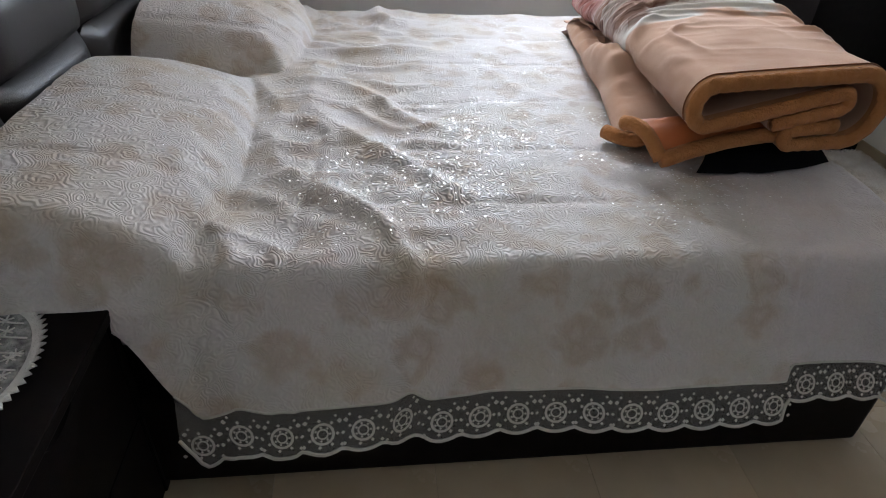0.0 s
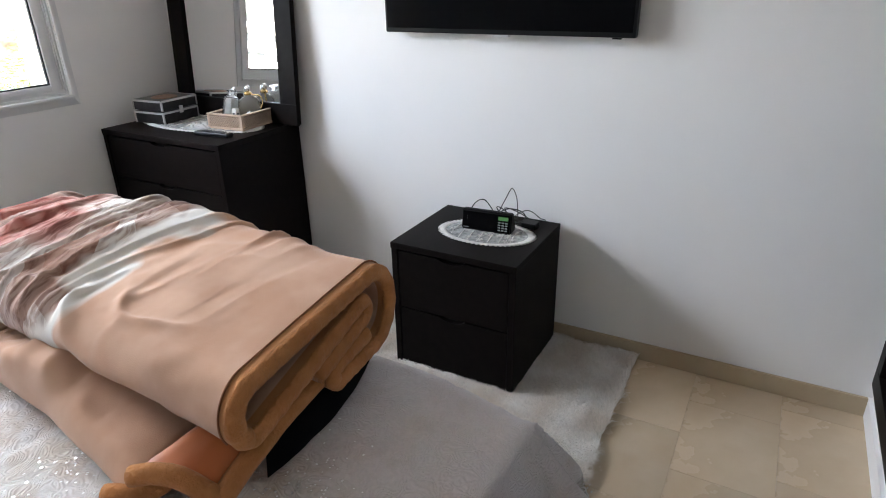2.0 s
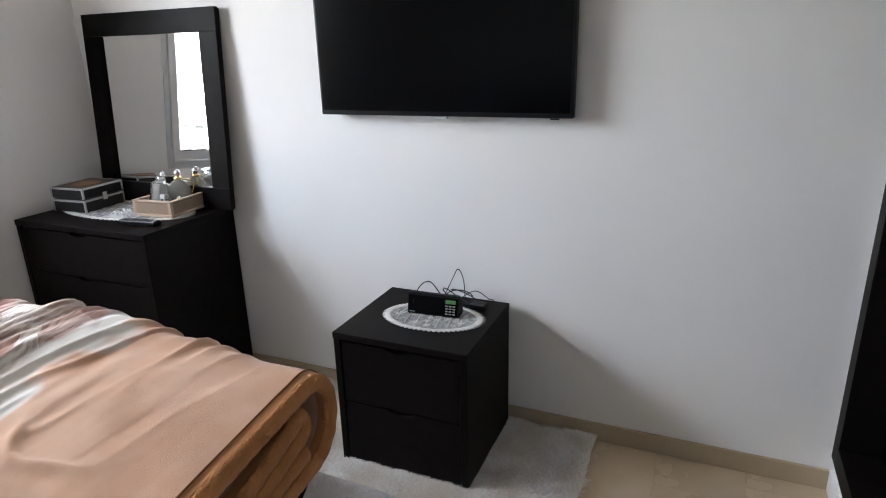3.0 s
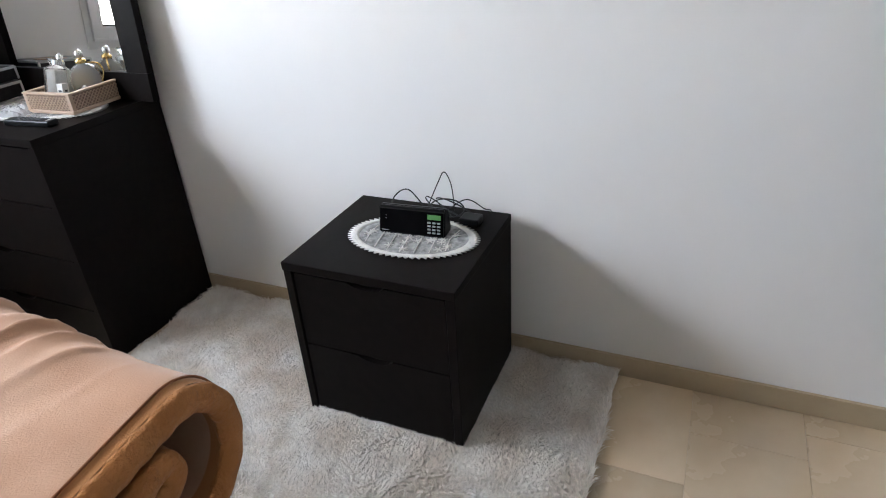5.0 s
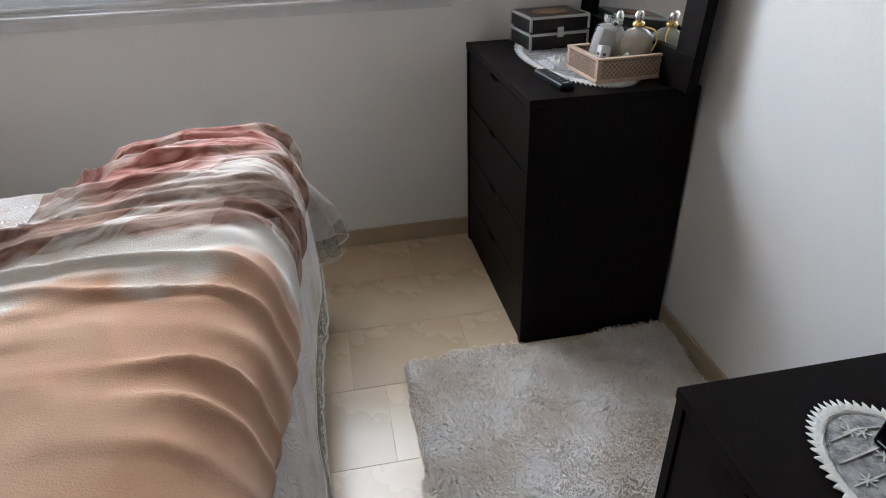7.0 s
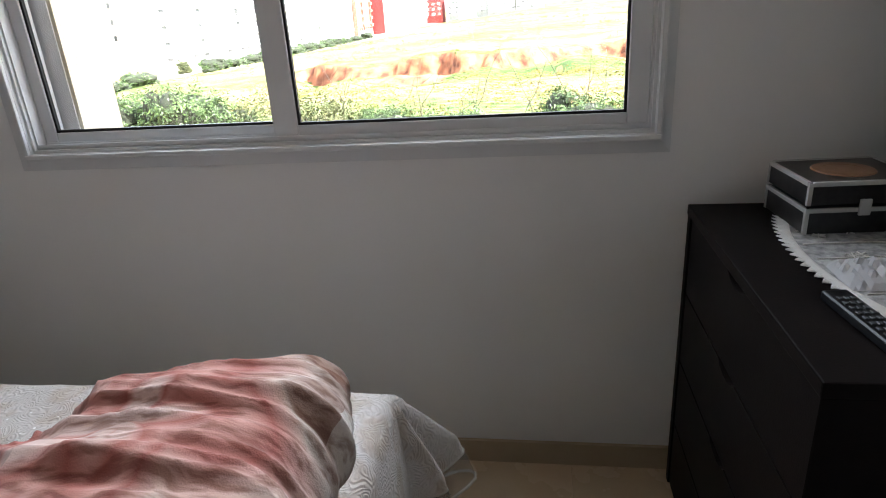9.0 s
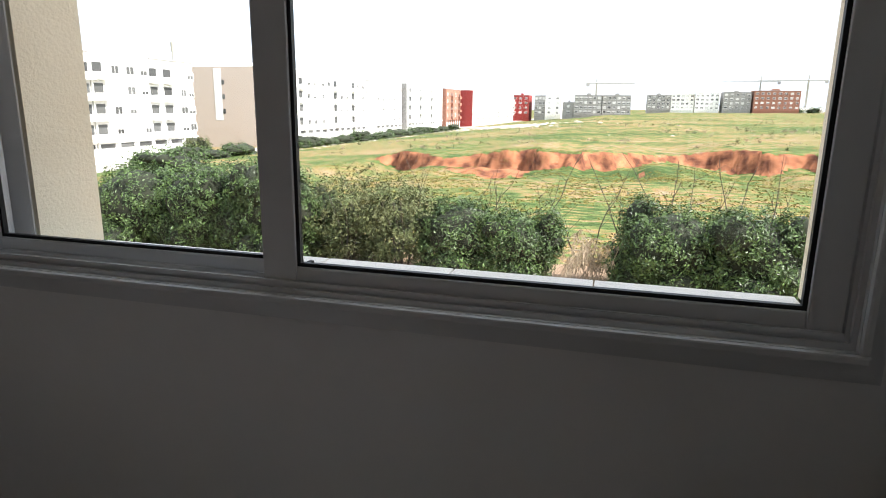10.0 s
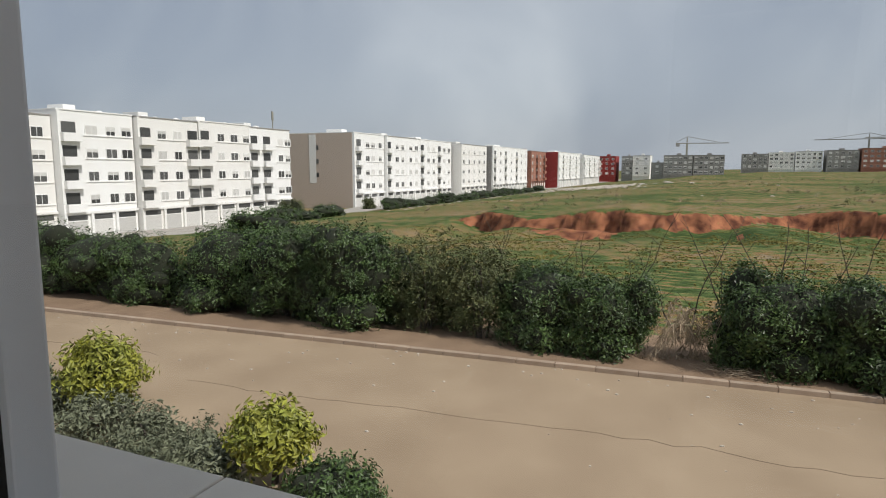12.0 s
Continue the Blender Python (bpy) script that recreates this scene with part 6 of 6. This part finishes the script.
# ---- clock radio with its cables ----
def clock_radio():
    t = thing("clock_radio", pose(-0.242, -1.953, 0.5645, 0, 0, 4), "small black clock radio with green display on the doily", "clock radio")
    bm = bmesh.new()
    w, h = 0.205, 0.078
    prof = [(-0.022, 0.0), (0.034, 0.0), (0.040, 0.012), (0.022, h), (0.006, h + 0.004), (-0.006, h)]
    a = [bm.verts.new((x, -w / 2, z)) for x, z in prof]
    b = [bm.verts.new((x, w / 2, z)) for x, z in prof]
    for k in range(len(prof)):
        q = (k + 1) % len(prof)
        bm.faces.new((a[k], a[q], b[q], b[k]))
    bm.faces.new(a[::-1]); bm.faces.new(b)
    bmesh.ops.recalc_face_normals(bm, faces=bm.faces[:])
    bmesh.ops.bevel(bm, geom=bm.edges[:], offset=0.004, segments=2, affect="EDGES")
    part("case", bm, M_BLACKPL, t)
    tilt = math.degrees(math.atan2(0.016, h))
    def front(name, y0, y1, z0, z1, m, label="", th=0.0012, lift=0.0):
        x0 = -0.022 + 0.016 * z0 / h
        q = part(name, bxm(-th, 0.001, y0, y1, 0, z1 - z0, min(0.0008, th * 0.4), 1), m, t, label)
        q.matrix_basis = pose(x0 - lift, 0, z0, 0, tilt, 0)
    front("face_panel", -0.098, 0.098, 0.006, 0.074, M_SCREEN, lift=0.0002)
    green = bpy.data.materials.new("green_lcd")
    green.use_nodes = True
    gb = green.node_tree.nodes["Principled BSDF"]
    gb.inputs["Base Color"].default_value = (0.03, 0.085, 0.03, 1)
    gb.inputs["Emission Color"].default_value = (0.25, 0.75, 0.2, 1)
    gb.inputs["Emission Strength"].default_value = 0.006
    front("display", -0.090, -0.050, 0.053, 0.067, green, "small lit green display", lift=0.0016)
    key = mat("grey_key", (0.30, 0.31, 0.31), 0.5)
    for r in range(4):
        for c in range(3):
            front("key", -0.089 + c * 0.0145, -0.089 + c * 0.0145 + 0.010, 0.012 + r * 0.0098, 0.012 + r * 0.0098 + 0.0050, key, lift=0.0016, th=0.002)
    front("lettering", 0.072, 0.094, 0.010, 0.0125, key, lift=0.0015, th=0.0006)
    for q in range(2):
        front("indicator", 0.078, 0.080, 0.045 + q * 0.008, 0.047 + q * 0.008, key, lift=0.0015, th=0.0006)
    part("antenna_base", bxm(0.03, 0.06, 0.035, 0.085, 0.0, 0.030, 0.003), M_BLACKPL, t)


clock_radio()
M_CABLE = mat("black_cable", (0.012, 0.012, 0.013), 0.5)


def cable_path(ctrl, n=40):
    """Smooth line through control points."""
    c = [Vector(p) for p in ctrl]
    c = [c[0] * 2 - c[1]] + c + [c[-1] * 2 - c[-2]]
    out = []
    for i in range(1, len(c) - 2):
        for k in range(n // (len(c) - 3)):
            u = k / (n // (len(c) - 3))
            p0, p1, p2, p3 = c[i - 1:i + 3]
            out.append(0.5 * ((2 * p1) + (p2 - p0) * u + (2 * p0 - 5 * p1 + 4 * p2 - p3) * u * u + (3 * p1 - p0 - 3 * p2 + p3) * u ** 3))
    return out + [c[-2]]


ZN = 0.5605
cab = thing("power_cables", (0, 0.028, 0), "thin black looped cables behind the clock radio", "cable")
part("cable", tube(bmesh.new(), cable_path([(-0.20, -1.875, ZN + 0.03), (-0.16, -1.885, ZN + 0.075), (-0.13, -1.915, ZN + 0.085), (-0.11, -1.95, ZN + 0.03), (-0.13, -1.99, ZN + 0.006)]), 0.0022, 6), M_CABLE, cab, smooth=True)
part("cable", tube(bmesh.new(), cable_path([(-0.12, -1.96, ZN + 0.004), (-0.10, -2.000, ZN + 0.10), (-0.085, -2.018, ZN + 0.135), (-0.075, -2.035, ZN + 0.09), (-0.07, -2.04, ZN + 0.004)]), 0.0018, 6), M_CABLE, cab, smooth=True)
for k, (r, y) in enumerate(((0.035, -2.03), (0.045, -2.06), (0.03, -2.0))):
    part("cable", tube(bmesh.new(), [(-0.105 + 0.018 * math.sin(a * 1.0 + k), y + r * 1.6 * math.cos(a), ZN + 0.004 + 0.022 * (1 + math.sin(a + k))) for a in np.linspace(0, 6.1, 36)], 0.0022, 6), M_CABLE, cab, smooth=True)
part("cable", tube(bmesh.new(), cable_path([(-0.10, -2.02, ZN + 0.01), (-0.07, -2.08, ZN + 0.045), (-0.05, -2.13, ZN + 0.012), (-0.028, -2.15, ZN - 0.02), (-0.020, -2.15, ZN - 0.2)]), 0.0020, 6), M_CABLE, cab, smooth=True)
solid("plug_adapter", bxm(-0.155, -0.105, -2.12, -2.06, ZN - 0.0005, ZN + 0.022, 0.004), M_BLACKPL, "small black plug adapter on the nightstand", "adapter")

# ---- things on the chest ----
ZC = 0.850
M_BOXW = mat("silver_edging", (0.52, 0.52, 0.51), 0.45, metal=0.3)
M_BOXD = mat("black_damask", (0.012, 0.011, 0.012), 0.35, var=(0.022, 0.020, 0.020), scale=42, amount=0.25, detail=2)
M_BOXB = mat("bronze_inlay", (0.20, 0.09, 0.045), 0.4, var=(0.32, 0.18, 0.10), scale=30)
M_TRAY = mat("carved_pale_wood", (0.55, 0.41, 0.31), 0.6, var=(0.46, 0.33, 0.245), scale=25, bump=0.2, bump_scale=150)
M_TRAYCUT = mat("carved_recess", (0.30, 0.205, 0.145), 0.7, var=(0.22, 0.15, 0.11), scale=60)


def jewel_box():
    t = thing("jewellery_box", pose(-0.352, -0.285, ZC + 0.005, 0, 0, 4), "black jewellery box with silver edges and closed lid", "box")
    w, d = 0.225, 0.195
    for name, z0, z1 in (("body", 0.0, 0.056), ("lid", 0.062, 0.110)):
        p = part(name, bxm(0.002, w - 0.002, 0.002, d - 0.002, z0, z1, 0.003), M_BOXD, t)
        for a, b in ((0, 0), (w - 0.008, 0), (0, d - 0.008), (w - 0.008, d - 0.008)):
            part("corner_strip", bxm(a, a + 0.008, b, b + 0.008, z0 + 0.0005, z1 - 0.0005), M_BOXW, p)
        zz = z1 - 0.006 if name == "body" else z1 - 0.004
        for x0, x1, y0, y1 in ((0.008, w - 0.008, -0.001, 0.006), (0.008, w - 0.008, d - 0.006, d + 0.001), (-0.001, 0.006, 0.008, d - 0.008), (w - 0.006, w + 0.001, 0.008, d - 0.008)):
            part("edge_strip", bxm(x0, x1, y0, y1, zz - 0.003, zz + 0.006), M_BOXW, p)
    part("medallion", lathe([(0.062, 0.1102), (0.060, 0.1125), (0.04, 0.1130), (0.038, 0.1122), (0.01, 0.1122)], 28), M_BOXB, t, "round bronze inlay", at=pose(w / 2, d / 2, 0))
    part("clasp", bxm(w / 2 - 0.012, w / 2 + 0.012, -0.006, -0.0012, 0.040, 0.075, 0.003), M_BOXW, t)


jewel_box()


def wooden_tray():
    t = thing("wooden_tray", pose(-0.300, -0.748, ZC + 0.007, 0, 0, 3), "pale carved wooden tray holding bottles and cosmetics", "tray")
    w, d, h = 0.236, 0.205, 0.070
    part("base", bxm(-0.006, w + 0.006, -0.006, d + 0.006, 0, 0.012, 0.003), M_TRAY, t)
    for x0, x1, y0, y1 in ((0, w, 0, 0.009), (0, w, d - 0.009, d), (0, 0.009, 0.009, d - 0.009), (w - 0.009, w, 0.009, d - 0.009)):
        s = part("side", bxm(x0, x1, y0, y1, 0.012, h - 0.006), M_TRAYCUT, t)
        part("rail", bxm(x0 - 0.004, x1 + 0.004, y0 - 0.004 if y1 - y0 < 0.02 else y0, y1 + 0.004 if y1 - y0 < 0.02 else y1, h - 0.006, h, 0.0015), M_TRAY, s)
        # carved lattice
        bm = bmesh.new()
        along_x = (x1 - x0) > (y1 - y0)
        Ln = (x1 - x0) if along_x else (y1 - y0)
        n = int(Ln / 0.014)
        for k in range(n):
            for up in (1, -1):
                u0, u1 = k * Ln / n, (k + 1) * Ln / n
                for seg in range(3):
                    za, zb = 0.014 + seg * 0.015, 0.014 + (seg + 1) * 0.015
                    p0, p1 = (u0, za if up > 0 else zb), (u1, zb if up > 0 else za)
                    for side in (-0.0012, (y1 - y0 if along_x else x1 - x0) + 0.0012):
                        f = (lambda q: (x0 + q[0], y0 + side, q[1])) if along_x else (lambda q: (x0 + side, y0 + q[0], q[1]))
                        tube(bm, [f(p0), f(p1)], 0.0018, 4)
        tagged(part("lattice", bm, M_TRAY, s), kind="stuff")
    for a in (0.0, w - 0.010):
        for b in (0.0, d - 0.010):
            part("post", bxm(a - 0.002, a + 0.012, b - 0.002, b + 0.012, 0.012, h - 0.006), M_TRAY, t)


wooden_tray()


def clear_glass(name, tint, rough=0.02, clear=1.0):
    m = bpy.data.materials.new(name)
    m.use_nodes = True
    b = m.node_tree.nodes["Principled BSDF"]
    b.inputs["Base Color"].default_value = (*tint, 1)
    b.inputs["Roughness"].default_value = rough
    b.inputs["Transmission Weight"].default_value = clear
    b.inputs["IOR"].default_value = 1.45
    return m


M_CRYSTAL = clear_glass("clear_bottle_glass", (0.96, 0.95, 0.92), 0.04, 0.72)
M_AMBER = clear_glass("amber_perfume", (0.95, 0.80, 0.55), 0.05, 0.7)
M_GOLD = mat("gold_metal", (0.80, 0.58, 0.24), 0.22, metal=1.0)
M_SILVER = mat("polished_silver", (0.80, 0.80, 0.80), 0.15, metal=1.0)
M_PLAST = clear_glass("clear_plastic", (0.93, 0.94, 0.95), 0.18)
M_FILM = bpy.data.materials.new("thin_film")
M_FILM.use_nodes = True
_n, _l = M_FILM.node_tree.nodes, M_FILM.node_tree.links
_mix, _tr = _n.new("ShaderNodeMixShader"), _n.new("ShaderNodeBsdfTransparent")
_n["Principled BSDF"].inputs["Base Color"].default_value = (0.72, 0.73, 0.76, 1)
_n["Principled BSDF"].inputs["Roughness"].default_value = 0.35
_mix.inputs[0].default_value = 0.45
_l.new(_tr.outputs[0], _mix.inputs[1]); _l.new(_n["Principled BSDF"].outputs[0], _mix.inputs[2])
_l.new(_mix.outputs[0], _n["Material Output"].inputs[0])
M_PAPER = mat("white_label", (0.72, 0.71, 0.69), 0.6, var=(0.60, 0.59, 0.57), scale=30)
M_INK = mat("dark_print", (0.03, 0.03, 0.035), 0.6)
ZT2 = ZC + 0.019


def bottles():
    b = thing("perfume_bottle", pose(-0.135, -0.640, ZT2) @ Matrix.Scale(1.12, 4), "round clear glass perfume bottle with gold and silver stopper", "perfume bottle")
    part("flask", lathe([(0.020, 0), (0.034, 0.010), (0.046, 0.036), (0.048, 0.060), (0.042, 0.082), (0.026, 0.098), (0.013, 0.103), (0.013, 0.108)], 24), M_CRYSTAL, b, smooth=True)
    part("perfume", lathe([(0.017, 0.006), (0.030, 0.014), (0.038, 0.034), (0.039, 0.050), (0.036, 0.060)], 20), M_AMBER, b, "amber perfume inside", smooth=True)
    part("collar", lathe([(0.015, 0.106), (0.017, 0.110), (0.015, 0.118)], 16), M_GOLD, b, smooth=True)
    part("stopper", lathe([(0.007, 0.118), (0.012, 0.124), (0.013, 0.134), (0.009, 0.144), (0.003, 0.147)], 16), M_SILVER, b, smooth=True)
    part("handle", tube(bmesh.new(), cable_path([(0.012, -0.012, 0.105), (0.03, -0.035, 0.100), (0.035, -0.044, 0.075), (0.024, -0.040, 0.045)], 24), 0.003, 8), M_GOLD, b, smooth=True)
    c = thing("perfume_bottle", pose(-0.172, -0.590, ZT2) @ Matrix.Scale(1.12, 4), "slim gold-capped perfume bottle in the tray", "perfume bottle")
    part("flask", lathe([(0.016, 0), (0.018, 0.004), (0.018, 0.085), (0.010, 0.098), (0.007, 0.104)], 18), M_CRYSTAL, c, smooth=True)
    part("perfume", lathe([(0.013, 0.004), (0.0145, 0.008), (0.0145, 0.060)], 16), M_AMBER, c, smooth=True)
    part("cap", lathe([(0.009, 0.104), (0.010, 0.110), (0.009, 0.135), (0.004, 0.142)], 14), M_SILVER, c, smooth=True)
    j = thing("glass_jar", (-0.178, -0.675, ZT2), "low faceted clear glass jar in the tray", "jar")
    part("bowl", lathe([(0.016, 0), (0.026, 0.008), (0.028, 0.026), (0.022, 0.036)], 10), M_CRYSTAL, j)
    part("lid", lathe([(0.023, 0.0365), (0.024, 0.041), (0.010, 0.048), (0.004, 0.054)], 10), M_SILVER, j)
    d = thing("cosmetic_bottle", pose(-0.258, -0.622, ZT2, 6, 14, 20) @ Matrix.Scale(1.15, 4), "white cosmetic bottle wrapped in clear plastic", "bottle")
    part("body", bxm(-0.022, 0.022, -0.013, 0.013, 0.004, 0.105, 0.006), M_PAPER, d)
    part("wrapper", lathe([(0.030, 0.003), (0.031, 0.06), (0.029, 0.108), (0.012, 0.118), (0.020, 0.136)], 9), M_PLAST, d)
    e = thing("cosmetic_box", pose(-0.265, -0.672, ZT2, 0, 10, 12), "small white cosmetic box with dark print", "box")
    part("carton", bxm(-0.014, 0.014, -0.011, 0.011, 0.003, 0.078, 0.001), M_PAPER, e)
    for k in range(4):
        part("print_bar", bxm(-0.0148, -0.0142, -0.006, 0.006, 0.018 + 0.011 * k, 0.025 + 0.011 * k), M_INK, e)
        part("print_bar", bxm(-0.006, 0.006, -0.0118, -0.0112, 0.018 + 0.011 * k, 0.025 + 0.011 * k), M_INK, e)
    f = thing("makeup_brush", pose(-0.205, -0.600, ZT2, -14, 6, 0), "black make-up brush standing in the tray", "brush")
    part("handle", lathe([(0.004, 0.002), (0.006, 0.03), (0.005, 0.075)], 10), M_BLACKPL, f, smooth=True)
    part("bristles", lathe([(0.006, 0.075), (0.017, 0.092), (0.018, 0.108), (0.010, 0.120), (0.003, 0.124)], 14), M_BLACKCLOTH, f, smooth=True)
    g = thing("plastic_bag", pose(-0.345, -0.470, ZC + 0.004), "crumpled clear plastic bag on the lace runner", "plastic bag")
    P = []
    for i in range(15):
        row = []
        for k in range(11):
            u, v = i / 14, k / 10
            e2 = (1 - abs(2 * u - 1) ** 3) * (1 - abs(2 * v - 1) ** 3)
            row.append((0.13 * u - 0.03, -0.09 + 0.13 * v, 0.003 + 0.022 * e2 * (0.6 + 0.9 * abs(fbm(u, v, 3, 6)))))
        P.append(row)
    part("sheet", grid_mesh("sheet", P, M_FILM, smooth=False), None, g)


bottles()


def remote(m):
    t = thing("remote_control", m, "black television remote control lying on the chest", "remote control")
    part("case", bxm(0, 0.19, 0, 0.044, 0, 0.019, 0.007, 3), M_BLACKPL, t)
    key = mat("rubber_key", (0.05, 0.055, 0.06), 0.6)
    for r in range(8):
        for c in range(3):
            part("button", bxm(0.03 + r * 0.017, 0.039 + r * 0.017, 0.008 + c * 0.0105, 0.015 + c * 0.0105, 0.0185, 0.0212, 0.0008, 1), key, t)
    part("label_bar", bxm(0.015, 0.020, 0.012, 0.032, 0.0188, 0.0196), M_PAPER, t)


remote(pose(-0.372, -0.765, ZC + 0.001, 0, 0, 96))


# ---- wardrobe niche ----
def wardrobe():
    t = thing("wardrobe", (0, 0, 0), "open built-in wardrobe with a black frame", "wardrobe")
    f = 0.075
    yb = RY0 - 0.60
    for x0, x1, z0, z1 in ((WX0, WX1, WZ0, WZ0 + f), (WX0, WX1, WZ1 - f, WZ1), (WX0, WX0 + f, WZ0 + f, WZ1 - f), (WX1 - f, WX1, WZ0 + f, WZ1 - f)):
        part("frame_rail", bxm(x0, x1, RY0 - 0.10, RY0 + 0.022, z0, z1, 0.003), M_DARK, t)
    part("back_panel", bxm(WX0, WX1, yb - 0.02, yb, WZ0, WZ1), M_DARK, t)
    part("side_panel", bxm(WX1, WX1 + 0.015, yb, RY0 - 0.102, WZ0, WZ1), M_DARK, t)
    part("side_panel", bxm(WX0 - 0.015, WX0, yb, RY0 - 0.102, WZ0, WZ1), M_DARK, t)
    part("bottom_panel", bxm(WX0, WX1, yb, RY0 - 0.102, WZ0 - 0.02, WZ0 + 0.03), M_DARK, t)
    part("top_panel", bxm(WX0, WX1, yb, RY0 - 0.102, WZ1 - 0.04, WZ1), M_DARK, t)
    part("rail", tube(bmesh.new(), [(WX0, RY0 - 0.28, 2.2), (WX1, RY0 - 0.28, 2.2)], 0.013, 10), M_SILVER, t)


wardrobe()


def hanging_cloth(name, x, y, z0, z1, w, label, seed):
    P = []
    for i in range(30):
        v = i / 29
        row = []
        for k in range(17):
            u = k / 16 - 0.5
            ww = w * (0.45 + 0.55 * v)
            row.append((x + ww * u, y + 0.028 * math.sin(11 * u + seed) * (0.4 + v), z1 + (z0 - z1) * v + 0.01 * math.sin(5 * u)))
        P.append(row)
    ob = tagged(new(name, grid_mesh(name, P, M_CLOTH)), label, "cloth")
    md = ob.modifiers.new("thickness", "SOLIDIFY")
    md.thickness = 0.004


hanging_cloth("hanging_cloth", -0.17, RY0 - 0.22, 0.30, 2.19, 0.15, "white cloth hanging from the wardrobe rail", 1)
hanging_cloth("hanging_cloth", -0.42, RY0 - 0.30, 0.33, 2.19, 0.20, "white cloth hanging from the wardrobe rail", 3)

# ---- floor tiles ----
rnd = random.Random(5)
tiles = [to_mesh("tile", bxm(0.0005, l - 0.0005, 0.0005, 0.3085, -0.012, 0.0, 0.0004, 1), M_TILE) for l in (0.40, 0.40)]
y = 0.0
row = 0
while y > SOUTH:
    x = RX0 - rnd.choice((0.0, 0.2, 0.1, 0.3))
    while x < 0.0:
        x0, x1 = max(x, RX0), min(x + 0.40, 0.0)
        if x1 - x0 > 0.01:
            if x1 - x0 > 0.399:
                part("tile", tiles[0], None, floor, at=(x0, y - 0.309, 0))
            else:
                part("tile", bxm(0.0005, x1 - x0 - 0.0005, 0.0005, 0.3085, -0.012, 0.0, 0.0004, 1), M_TILE, floor, at=(x0, y - 0.309, 0))
        x += 0.40
    y -= 0.309
    row += 1
